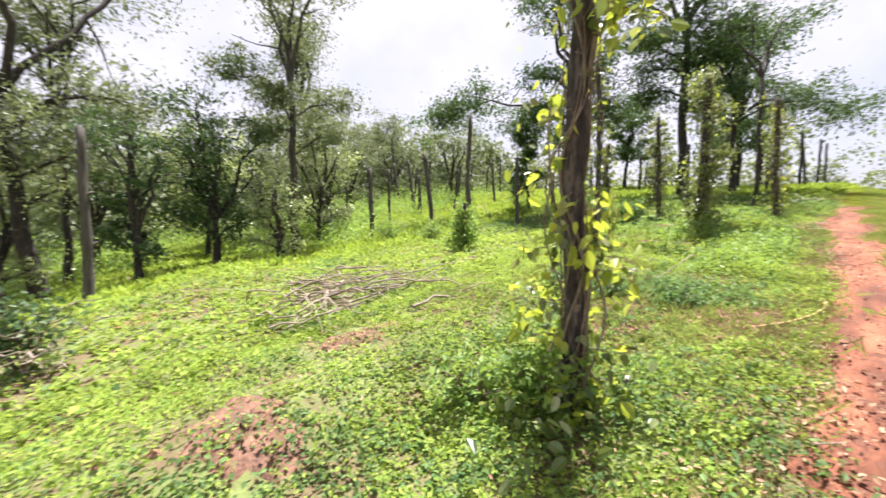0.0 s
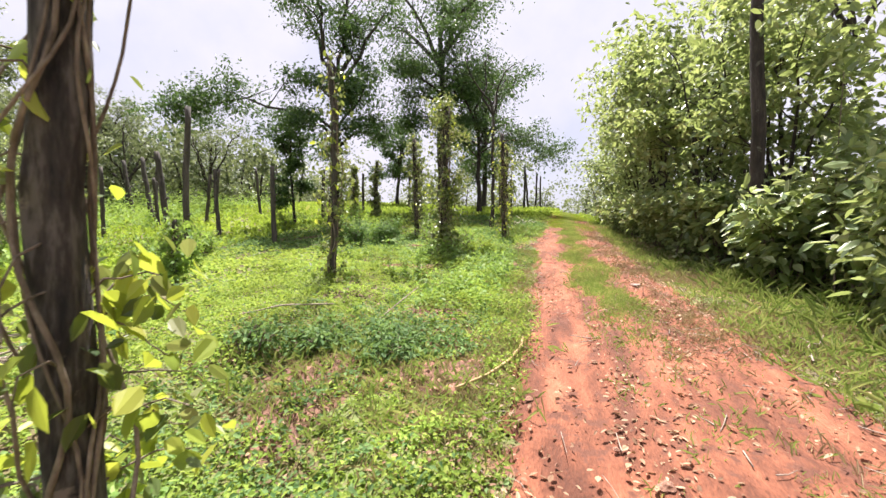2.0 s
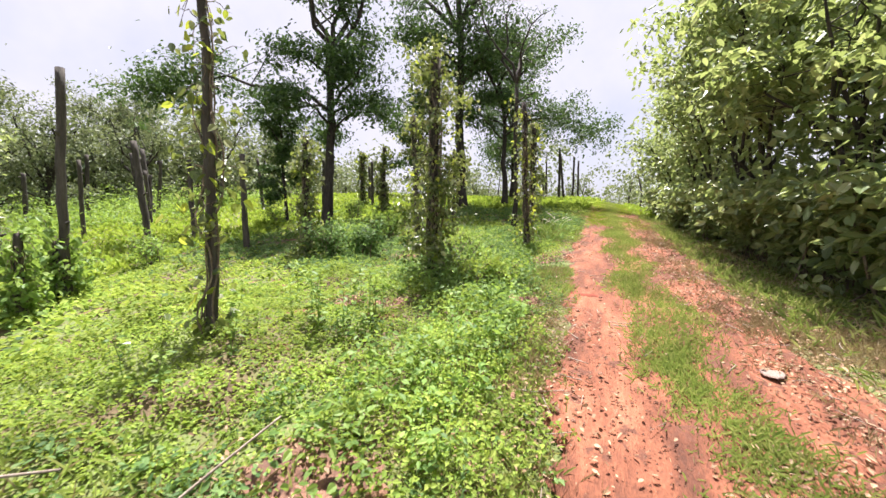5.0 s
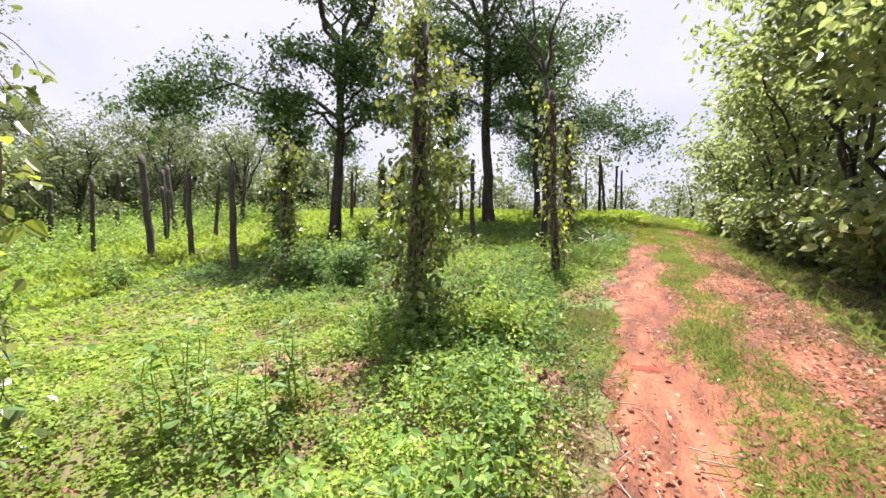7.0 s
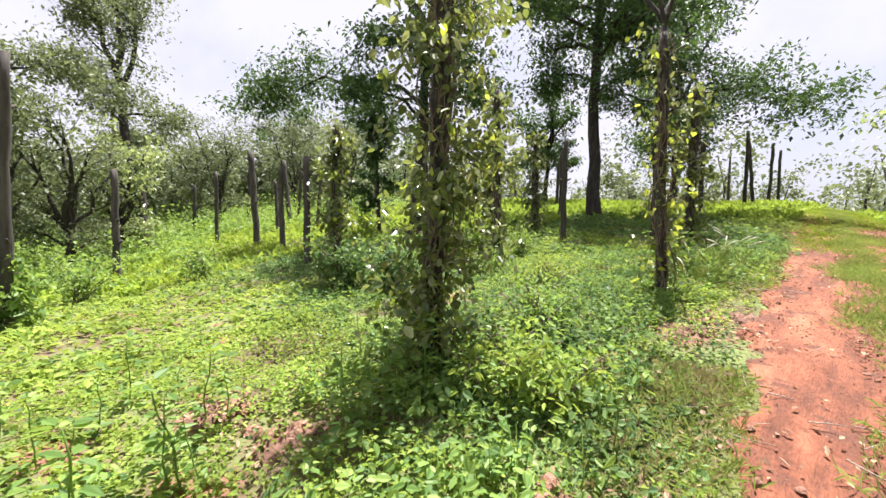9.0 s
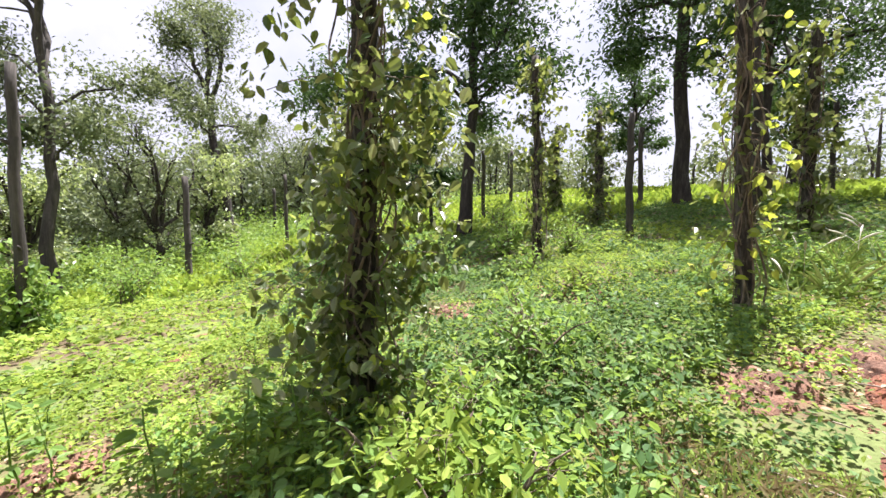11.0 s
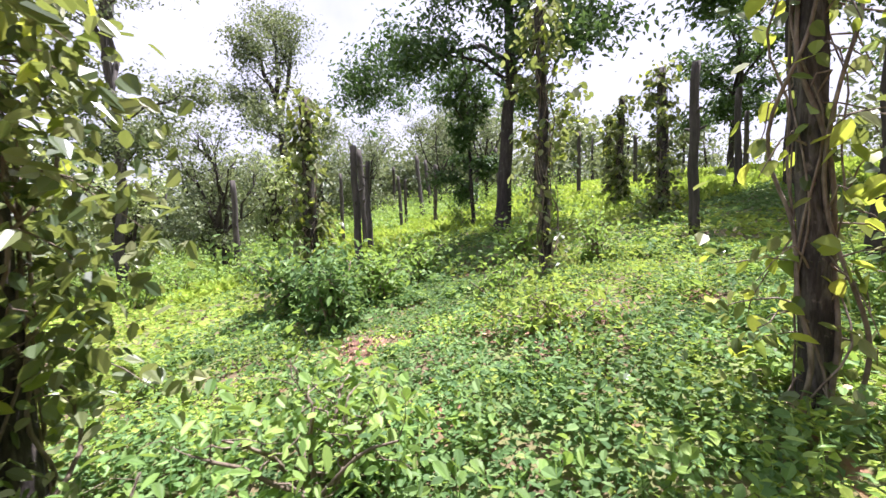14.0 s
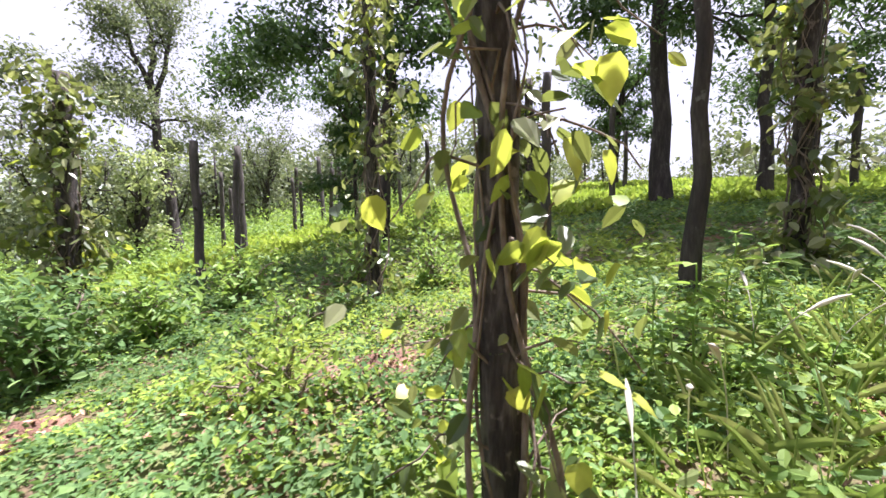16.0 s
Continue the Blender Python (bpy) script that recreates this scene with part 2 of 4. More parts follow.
def blades(P, D, N, L, W, six=False, fold=0.12, droop=0.15):
    """Leaves at P along D facing N: a folded lozenge, or a rounded blade that bends down."""
    n = len(P)
    S = unit(np.cross(N, D))
    N = unit(np.cross(D, S))
    L, W = L[:, None], W[:, None]
    down = np.array([[0, 0, -1.0]])
    if not six:
        V = np.stack([P, P + D * L * 0.42 + S * W * 0.5 + N * W * fold, P + D * L + down * L * droop, P + D * L * 0.42 - S * W * 0.5 + N * W * fold], 1)
        o = np.arange(n)[:, None] * 4
        F3 = np.concatenate([o + [0, 2, 1], o + [0, 3, 2]])
        return V.reshape(-1, 3), F3
    dd = down * L * droop
    rib = [(0.16, 0.33, 0.05), (0.45, 0.5, 0.25), (0.76, 0.33, 0.6)]
    V = np.stack([P] + [P + D * L * a + S * W * b + N * W * fold + dd * c for a, b, c in rib] + [P + D * L + dd]
                 + [P + D * L * a - S * W * b + N * W * fold + dd * c for a, b, c in rib[::-1]], 1)
    o = np.arange(n)[:, None] * 8
    F5 = np.concatenate([o + [0, 4, 3, 2, 1], o + [0, 7, 6, 5, 4]])
    return V.reshape(-1, 3), F5


def scatter_leaves(rng, P, size, six=False, tilt=0.6, hang=0.0, wide=0.55, jitter=0.35):
    n = len(P)
    az = rng.uniform(0, 2 * np.pi, n)
    el = rng.normal(-hang, 0.35, n)
    D = np.stack([np.cos(az) * np.cos(el), np.sin(az) * np.cos(el), np.sin(el)], 1)
    N = unit(np.array([[0, 0, 1.0]]) + tilt * rng.standard_normal((n, 3)))
    L = size * (1 + jitter * rng.uniform(-1, 1, n))
    return blades(P, D, N, L, L * wide * rng.uniform(0.8, 1.2, n), six)


# ---- the lie of the land ----
def fbm(x, y, seed=0.0):
    """A few crossed waves: a smooth, uneven field between about -1 and 1."""
    s = np.zeros_like(x, dtype=float)
    for k, (a, f) in enumerate(((0.5, 0.35), (0.3, 0.9), (0.2, 2.3))):
        p = seed * 1.7 + k * 2.1
        s += a * np.sin(f * (x * math.cos(p) + y * math.sin(p)) * 2 + p * 3 + 1.3 * np.sin(f * (y * math.cos(p) - x * math.sin(p)) + p))
    return s


def gz(x, y):
    """Height of the hillside: it climbs along the track and falls away beside it."""
    x, y = np.asarray(x, float), np.asarray(y, float)
    yy = np.where(y < 30, y, 30 + 8 * np.tanh((y - 30) / 8))
    yy = np.where(yy > -4, yy, -4 + 5 * np.tanh((yy + 4) / 5))
    xx = np.where(x > -13, x, -13 + 5 * np.tanh((x + 13) / 5))
    xx = np.where(xx > 2, 2 + 3 * np.tanh((xx - 2) / 3), xx)
    z = -0.972 + 0.079 * xx + 0.1313 * yy - 0.00726 * xx * yy - 0.00149 * yy * yy - 0.00287 * xx * xx
    up = np.clip(yy - 8, 0, None)
    z = z + 0.0018 * up ** 2 / (1 + (xx / 6) ** 2)
    step = lambda v: np.clip(v, 0, 1) ** 2 * (3 - 2 * np.clip(v, 0, 1))
    z = z + 0.30 * step((-x - 2.4) / 1.3) * step((13.2 - y) / 2.6) + 0.6 * step((-x - 6) / 5) * step((9 - y) / 5)
    off = np.clip((road_left(y) - 0.2 - x) / 1.5, 0, 1) + np.clip((x - road_right(y) - 0.2) / 1.5, 0, 1)
    return z + off * 0.07 * fbm(x * 1.2, y * 1.2, 3.0)


def road_left(y):
    return np.interp(y, [-30, 3, 7, 12.5, 15, 18, 24, 60], [-0.1, -0.38, -0.55, -0.66, -0.82, -0.92, -0.78, -0.75])


def road_right(y):
    return np.interp(y, [-30, 6, 9, 17, 22, 30, 60], [2.35, 2.1, 1.85, 1.7, 1.65, 1.55, 1.5])


def gz1(x, y):
    return float(gz(np.array([x]), np.array([y]))[0])


BARE = [(-1.7, 8.0, 0.85), (-1.95, 8.9, 0.65), (-1.25, 7.2, 0.6), (-2.3, 7.0, 0.6), (-3.4, 2.8, 0.8), (-4.3, 4.2, 0.6), (-3.06, 12.33, 0.4), (-3.72, 12.10, 0.4),
        (-3.4, 16.9, 0.5), (-3.62, 17.5, 0.62), (-4.43, 15.55, 0.4), (-2.2, 6.3, 0.6), (-1.22, 12.90, 0.35), (-1.36, 15.80, 0.5), (-1.09, 16.59, 0.5)]


def bareness(x, y):
    b = np.zeros_like(x)
    for cx, cy, r in BARE:
        b = np.maximum(b, (0.86 if 6 < cy < 10 else 0.9) * np.exp(-((x - cx) ** 2 + (y - cy) ** 2) / (r * r)))
    return np.clip(b + 0.25 * fbm(x * 2.2, y * 2.2, 7.0), 0, 1)


# ground: one sheet to the horizon, fine near the track
def build_ground():
    n = 300
    s = np.linspace(-1, 1, n)
    ax = -4 + 9.0 * np.sinh(s * 4.9) / np.sinh(4.9) * 70
    ay = 13 + 9.0 * np.sinh(s * 4.9) / np.sinh(4.9) * 70
    X, Y = np.meshgrid(ax, ay, indexing="ij")
    inside = (X > road_left(Y) + 0.15) & (X < road_right(Y) - 0.15) & (Y > -13) & (Y < 30)
    Z = gz(X, Y) + 0.015 * fbm(X * 5, Y * 5, 1.0) - 0.10 * inside
    V = np.stack([X, Y, Z], -1).reshape(-1, 3)
    i = (np.arange(n - 1)[:, None] * n + np.arange(n - 1)[None]).ravel()
    m = rough_mat("hillside_soil", [(0.28, (0.06, 0.035, 0.022)), (0.42, (0.12, 0.085, 0.042)), (0.56, (0.12, 0.15, 0.042)), (0.78, (0.19, 0.23, 0.07))],
                  1.4, (1, 1, 1), 22, 1.0, 0.95, spots=((0.20, 0.09, 0.055), 1.1, 0.60), dist=0.05)
    me = mesh_np("ground", V, np.stack([i, i + n, i + n + 1, i + 1], -1), m, True)
    tagged(put("ground", me), "grassy reddish hillside soil rising beside the dirt track", "ground", kind="structure")


build_ground()


def build_road():
    ys = np.arange(-14, 46, 0.09)
    us = np.linspace(0, 1, 46)
    U, Y = np.meshgrid(us, ys)
    rag_l = 0.16 * fbm(Y * 3.1, Y * 0.7, 2.0) + 0.07 * np.sin(Y * 9.0 + 2 * np.sin(Y * 4))
    rag_r = 0.2 * fbm(Y * 2.7, Y * 0.9, 5.0) + 0.08 * np.sin(Y * 8.0 + 1.5 * np.sin(Y * 3))
    close = np.clip((Y - 26) / 18, 0, 1)
    L = road_left(Y) + rag_l + 0.5 * close
    R = road_right(Y) + rag_r - 0.5 * close
    X = L + (R - L) * U
    rut = -0.045 * np.exp(-((U - 0.22) / 0.13) ** 2) - 0.05 * np.exp(-((U - 0.76) / 0.11) ** 2)
    edge = np.minimum(U, 1 - U) / 0.06
    Z = gz(X, Y) + 0.045 + rut + 0.016 * fbm(X * 7, Y * 2, 4.0) + 0.013 * fbm(X * 19, Y * 13, 9.0) * (0.35 + np.clip(U * 1.4, 0, 1)) - 0.09 * np.clip(1 - edge, 0, 1)
    n, m = len(ys), len(us)
    i = (np.arange(n - 1)[:, None] * m + np.arange(m - 1)[None]).ravel()
    me = mesh_np("road", np.stack([X, Y, Z], -1).reshape(-1, 3), np.stack([i, i + 1, i + m + 1, i + m], -1), M_ROAD, True)
    tagged(put("road", me), "rutted red laterite dirt track with worn wheel lines", "dirt road", kind="structure")


build_road()


def soil_patch(cx, cy, r, seed):
    """A ragged, cloddy patch of bare earth lying on the slope."""
    rng = np.random.default_rng(seed)
    na, nr = 48, 12
    ph = rng.uniform(0, 6.3, 4)
    a = np.linspace(0, 2 * np.pi, na, endpoint=False)
    edge = r * (1 + 0.22 * np.sin(2 * a + ph[0]) + 0.16 * np.sin(3 * a + ph[1]) + 0.12 * np.sin(7 * a + ph[2]) + 0.08 * np.sin(13 * a + ph[3]))
    q = np.linspace(0.02, 1, nr)
    X = cx + np.outer(q, edge * np.cos(a))
    Y = cy + np.outer(q, edge * np.sin(a))
    Z = gz(X, Y) + 0.035 - 0.07 * q[:, None] ** 6 + 0.02 * rng.standard_normal(X.shape) * (1 - q[:, None] ** 3)
    i = np.arange(nr - 1)[:, None] * na + np.arange(na)[None]
    j = np.arange(nr - 1)[:, None] * na + (np.arange(na)[None] + 1) % na
    me = mesh_np("bare_soil_patch", np.stack([X, Y, Z], -1).reshape(-1, 3), np.stack([i, j, j + na, i + na], -1).reshape(-1, 4), M_CLOD, True)
    tagged(put("bare_soil_patch", me), "bare broken reddish-brown earth among the weeds", "soil patch", kind="structure")


for k, (cx, cy, r) in enumerate(BARE):
    soil_patch(cx, cy, r * (0.78 if 6 < cy < 10 else 0.6), 600 + k)


def red_patch(cx, cy, r):
    """A damp spot of deeper red earth worn into the wheel line."""
    m = rough_mat("damp_red_soil", [(0.3, (0.13, 0.028, 0.013)), (0.55, (0.21, 0.043, 0.019)), (0.8, (0.26, 0.07, 0.035))], 6, (1, 1, 1), 40, 0.6, 0.95)
    a = np.linspace(0, 2 * np.pi, 40, endpoint=False)
    edge = r * (1 + 0.25 * np.sin(2 * a + 1) + 0.15 * np.sin(3 * a) + 0.08 * np.sin(7 * a + 2))
    q = np.linspace(0.02, 1, 9)
    X, Y = cx + np.outer(q, edge * np.cos(a)), cy + np.outer(q, edge * np.sin(a)) * 0.75
    U = (X - road_left(Y)) / (road_right(Y) - road_left(Y))
    Z = gz(X, Y) + 0.045 - 0.045 * np.exp(-((U - 0.22) / 0.13) ** 2) + 0.003 - 0.03 * q[:, None] ** 4
    i = np.arange(8)[:, None] * 40 + np.arange(40)[None]
    j = np.arange(8)[:, None] * 40 + (np.arange(40)[None] + 1) % 40
    me = mesh_np("red_soil_patch", np.stack([X, Y, Z], -1).reshape(-1, 3), np.stack([i, j, j + 40, i + 40], -1).reshape(-1, 4), m, True)
    tagged(put("red_soil_patch", me), "damp deep red earth worn into the wheel line", "soil patch", kind="structure")


red_patch(-0.42, 13.4, 0.2)


# ---- ground cover ----
def plants_at(rng, x0, x1, y0, y1, per_m2, keep):
    n = int((x1 - x0) * (y1 - y0) * per_m2)
    x, y = rng.uniform(x0, x1, n), rng.uniform(y0, y1, n)
    k = rng.uniform(0, 1, n) < keep(x, y)
    return x[k], y[k]


def left_cover(x, y):
    e = road_left(y)
    out = np.clip((e + 0.12 + 0.22 * fbm(x * 2.6, y * 2.6, 2.0) - x) / 0.45, 0, 1)
    return out * (1 - np.where((y > 6) & (y < 10), 0.93, 0.8) * bareness(x, y))


def near_path(x, y):
    """Distance from the line walked."""
    px = np.interp(y, [1.6, 6, 8.5, 11.5, 13.5, 16.5], [-0.3, -0.15, -0.42, -0.45, -0.6, -1.05])
    dy = np.clip(1.6 - y, 0, None) + np.clip(y - 16.5, 0, None)
    return np.hypot(x - px, dy)


def build_cover():
    rng = np.random.default_rng(11)
    near = lambda x, y: left_cover(x, y) * (near_path(x, y) < 5.5) * np.clip(1.25 - near_path(x, y) / 9, 0.3, 1)
    made = {"creeper_cover": ([], [], M_COVER, "low bright green creeping weeds carpeting the hillside soil"),
            "deep_cover": ([], [], M_DEEP_SHADE, "low deep green broad-leaved weeds carpeting the shaded soil")}
    for x, y, size, per, lift, wid in (
            (*plants_at(rng, -7.5, 0.0, -1, 24, 260, near), 0.043, 8, 0.17, 0.6),
            (*plants_at(rng, -15, -0.5, -3, 32, 40, lambda x, y: left_cover(x, y) * (near_path(x, y) >= 4.6)), 0.10, 6, 0.17, 0.6)):
        # deep leaves paint tree shade beyond y 12.5 and spare the sunlit slope
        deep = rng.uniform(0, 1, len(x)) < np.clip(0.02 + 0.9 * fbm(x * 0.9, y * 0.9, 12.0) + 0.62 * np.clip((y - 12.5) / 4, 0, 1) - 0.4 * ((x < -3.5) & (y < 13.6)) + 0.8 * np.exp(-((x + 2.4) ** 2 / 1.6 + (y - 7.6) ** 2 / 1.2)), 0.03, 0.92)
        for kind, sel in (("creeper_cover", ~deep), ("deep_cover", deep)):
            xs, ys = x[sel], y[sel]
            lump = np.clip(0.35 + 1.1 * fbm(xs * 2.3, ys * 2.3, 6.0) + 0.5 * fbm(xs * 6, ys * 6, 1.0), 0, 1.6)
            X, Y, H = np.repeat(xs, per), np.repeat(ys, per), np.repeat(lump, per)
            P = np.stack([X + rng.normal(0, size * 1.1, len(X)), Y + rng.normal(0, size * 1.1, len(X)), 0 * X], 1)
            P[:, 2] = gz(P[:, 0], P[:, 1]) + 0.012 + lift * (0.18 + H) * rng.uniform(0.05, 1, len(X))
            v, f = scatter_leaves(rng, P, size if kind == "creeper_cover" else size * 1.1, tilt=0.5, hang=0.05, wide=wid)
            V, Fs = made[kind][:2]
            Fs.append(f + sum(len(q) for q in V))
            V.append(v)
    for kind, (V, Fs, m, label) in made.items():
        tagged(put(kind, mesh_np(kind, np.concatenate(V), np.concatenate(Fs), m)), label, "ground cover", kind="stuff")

    # the farther field, coarser
    x, y = plants_at(rng, -60, -8, -12, 60, 9, lambda x, y: (near_path(x, y) > 11) * np.clip(1.4 - near_path(x, y) / 60, 0.2, 1))
    x2, y2 = plants_at(rng, -12, 14, 28, 62, 14, lambda x, y: ((x < road_left(y) + 0.6 * (y > 34)) | (x > road_right(y))) * 1.0)
    x, y = np.concatenate([x, x2]), np.concatenate([y, y2])
    per = 5
    X, Y = np.repeat(x, per) + rng.normal(0, 0.2, len(x) * per), np.repeat(y, per) + rng.normal(0, 0.2, len(x) * per)
    P = np.stack([X, Y, gz(X, Y) + rng.uniform(0, 0.16, len(X))], 1)
    az, el = rng.uniform(0, 2 * np.pi, len(X)), rng.uniform(0.3, 1.3, len(X))
    D = np.stack([np.cos(az) * np.cos(el), np.sin(az) * np.cos(el), np.sin(el)], 1)
    L = rng.uniform(0.14, 0.36, len(X))
    v, f = blades(P, D, unit(np.array([[0, 0, 1.0]]) + 0.5 * rng.standard_normal((len(X), 3))), L, L * 0.4)
    tagged(put("field_grass", mesh_np("field_grass", v, f, M_FAR)), "yellow-green field grass and weeds on the farther slope", "grass", kind="stuff")


build_cover()


def build_weeds():
    """Broad-leaved weeds standing in clumps above the creepers, thickest along the verge."""
    rng = np.random.default_rng(19)
    lush = lambda x, y: np.clip(np.exp(-((road_left(y) - 0.9 - x) / 1.1) ** 2) * np.clip((y - 8.3) / 1.5, 0, 1) + 0.35 * np.clip((y - 10) / 3, 0, 1) + 0.5 * fbm(x * 1.9, y * 1.9, 14.0) - 0.12, 0, 1)
    keep = lambda x, y: lush(x, y) * left_cover(x, y) * (near_path(x, y) > 0.6) * (near_path(x, y) < 5.0) * ~((x < -3.4) & (y < 13.6))
    x, y = plants_at(rng, -6.0, -0.7, 8, 23, 34, keep)
    h = rng.uniform(0.12, 0.40, len(x)) * np.clip(0.45 + lush(x, y), 0.4, 1.2) * np.clip(1.2 - 0.11 * (y - 11), 0.55, 1)
    per = 17
    X, Y, H = np.repeat(x, per), np.repeat(y, per), np.repeat(h, per)
    up = rng.uniform(0.15, 1, len(X)) ** 0.7
    r = rng.normal(0, 1, (len(X), 2)) * (0.035 + 0.20 * (H * up))[:, None]
    P = np.stack([X + r[:, 0], Y + r[:, 1], gz(X, Y) + H * up], 1)
    # sun and shade by leaf colour: lighter by the track, darker up the slope
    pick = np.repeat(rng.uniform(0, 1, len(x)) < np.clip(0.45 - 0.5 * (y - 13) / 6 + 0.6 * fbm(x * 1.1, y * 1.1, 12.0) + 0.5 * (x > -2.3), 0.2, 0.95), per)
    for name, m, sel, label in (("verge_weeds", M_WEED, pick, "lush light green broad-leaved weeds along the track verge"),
                                ("shade_weeds", M_DEEP_SHADE, ~pick, "deep green broad-leaved weeds, their colour darkened for tree shade")):
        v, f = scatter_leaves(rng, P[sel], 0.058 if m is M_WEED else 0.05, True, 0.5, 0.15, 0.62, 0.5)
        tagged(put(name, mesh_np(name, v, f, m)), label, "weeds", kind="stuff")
    # dark clumps rooted in the broken earth
    cx, cy = rng.normal(-2.0, 0.6, 300), rng.normal(7.55, 0.6, 300)
    sel = (fbm(cx * 2.4, cy * 2.4, 21.0) > -0.12) & (cx < road_left(cy) - 0.15)
    cx, cy = cx[sel], cy[sel]
    X, Y, H = np.repeat(cx, 22), np.repeat(cy, 22), np.repeat(rng.uniform(0.06, 0.22, len(cx)), 22)
    up = rng.uniform(0.1, 1, len(X))
    r = rng.normal(0, 1, (len(X), 2)) * (0.045 + 0.2 * H * up)[:, None]
    v, f = scatter_leaves(rng, np.stack([X + r[:, 0], Y + r[:, 1], gz(X, Y) + 0.03 + H * up], 1), 0.045, True, 0.5, 0.15, 0.62, 0.5)
    tagged(put("dark_weeds", mesh_np("dark_weeds", v, f, M_DEEP_SHADE)), "dark green weeds growing through the broken earth", "weeds", kind="stuff")
    lines = [(np.array([(a, b, gz1(a, b) - 0.01), (a + 0.02, b + 0.01, gz1(a, b) + c * 0.5), (a, b + 0.02, gz1(a, b) + c)]), np.array([0.004, 0.0035, 0.002])) for a, b, c in zip(x, y, h)]
    v, f = tubes(lines, 4)
    tagged(put("weed_stems", mesh_np("weed_stems", v, f, M_WEED, True)), "thin green stems of the verge weeds", "weeds", kind="stuff")


build_weeds()


def grass(name, x, y, rng, blade=(0.10, 0.25), per=9, label="", spread=0.05, mat=M_GRASS, width=0.035):
    X, Y = np.repeat(x, per) + rng.normal(0, spread, len(x) * per), np.repeat(y, per) + rng.normal(0, spread, len(x) * per)
    P = np.stack([X, Y, gz(X, Y) + 0.01], 1)
    az, el = rng.uniform(0, 2 * np.pi, len(X)), rng.uniform(0.5, 1.45, len(X))
    D = np.stack([np.cos(az) * np.cos(el), np.sin(az) * np.cos(el), np.sin(el)], 1)
    L = rng.uniform(*blade, len(X))
    v, f = blades(P, D, unit(np.cross(D, np.array([[0.3, 0.2, 1.0]]))) * 0.4 + np.array([[0, 0, 0.8]]), L, np.maximum(L * width * 2, 0.007), True, 0.1, 0.35)
    tagged(put(name, mesh_np(name, v, f, mat)), label, "grass", kind="stuff")


def build_grasses():
    rng = np.random.default_rng(5)
    mid = lambda y: np.interp(y, [4, 9.7, 13, 15, 21, 40], [0.9, 0.63, 0.47, 0.34, 0.33, 0.3])
    n = 17000
    y = rng.uniform(2, 40, n)
    x = mid(y) + rng.normal(0, 0.17, n) + 0.12 * np.sin(y * 2.1)
    keep = rng.uniform(0, 1, n) < np.clip((y - 5.5) / 6, 0.10, 1) * np.clip(0.75 + 0.8 * fbm(x * 3, y * 1.5, 8.0), 0, 1)
    grass("median_grass", x[keep], y[keep], rng, (0.05, 0.17), 7, "short worn grass strip between the wheel lines", 0.05)
    n = 900
    y = rng.uniform(2, 16, n)
    x = rng.uniform(0.1, 2.0, n)
    keep = rng.uniform(0, 1, n) < np.clip(fbm(x * 4, y * 4, 1.5) * 1.5 - 0.35, 0, 1)
    grass("track_tufts", x[keep], y[keep], rng, (0.04, 0.11), 12, "small sparse grass tufts growing on the red dirt", 0.05)
    n = 3400
    y = rng.uniform(3, 26, n)
    x = np.where(rng.uniform(0, 1, n) < 0.55, mid(y) + rng.normal(0.05, 0.22, n), road_right(y) - np.abs(rng.normal(0, 0.3, n)))
    keep = rng.uniform(0, 1, n) < np.clip(fbm(x * 2.6, y * 1.8, 3.1) * 1.6 + 0.15, 0, 1)
    grass("dry_track_tufts", x[keep], y[keep], rng, (0.03, 0.11), 9, "trampled dry tan grass tufts on the dirt track", 0.07, mat=M_DRY)
    n = 9000
    y = rng.uniform(22, 46, n)
    x = rng.uniform(-0.7, 1.7, n)
    keep = rng.uniform(0, 1, n) < np.clip((y - 23) / 10 + 0.5 * fbm(x * 2, y * 0.8, 7.7), 0, 1)
    grass("crest_grass", x[keep], y[keep], rng, (0.06, 0.18), 7, "short yellow-green grass overgrowing the crest of the track", 0.08, mat=M_FAR)
    # both verges
    n = 9000
    y = rng.uniform(0, 40, n)
    x = road_left(y) - np.abs(rng.normal(0, 0.45, n)) + 0.1
    keep = rng.uniform(0, 1, n) < np.clip(0.5 + 0.9 * fbm(x * 2, y * 2, 4.4), 0.1, 1) * (1 - 0.8 * bareness(x, y)) * np.where(y > 15, np.clip((near_path(x, y) - 1.3) / 1.0, 0, 1), 1)
    grass("verge_grass", x[keep], y[keep], rng, (0.06, 0.16), 7, "thin verge grass along the dirt track", 0.06)
    n = 5500
    y = rng.uniform(0, 42, n)
    x = road_right(y) + np.abs(rng.normal(0, 0.9, n)) - 0.12
    keep = rng.uniform(0, 1, n) < np.clip(0.55 + 0.9 * fbm(x * 2, y * 2, 9.4), 0.1, 1)
    grass("right_verge_grass", x[keep], y[keep], rng, (0.08, 0.28), 7, "dry and green grass below the roadside thicket", 0.07)
    n = 21000
    y = rng.uniform(2, 26, n)
    x = np.where(rng.uniform(0, 1, n) < 0.78, road_right(y) + rng.normal(0.35, 0.55, n), road_left(y) - np.abs(rng.normal(0, 0.5, n)))
    keep = rng.uniform(0, 1, n) < np.clip(0.35 + fbm(x * 2.5, y * 2.5, 6.6), 0.05, 1) * ((y < 15) | (x > 0))
    grass("dry_verge_grass", x[keep], y[keep], rng, (0.05, 0.17), 6, "dry tan grass and stems beside the dirt track", 0.06, mat=M_DRY)
    # dry stems and grass through the dark weeds where the earth is broken
    x, y = rng.normal(-2.2, 0.75, 900), rng.normal(7.3, 0.75, 900)
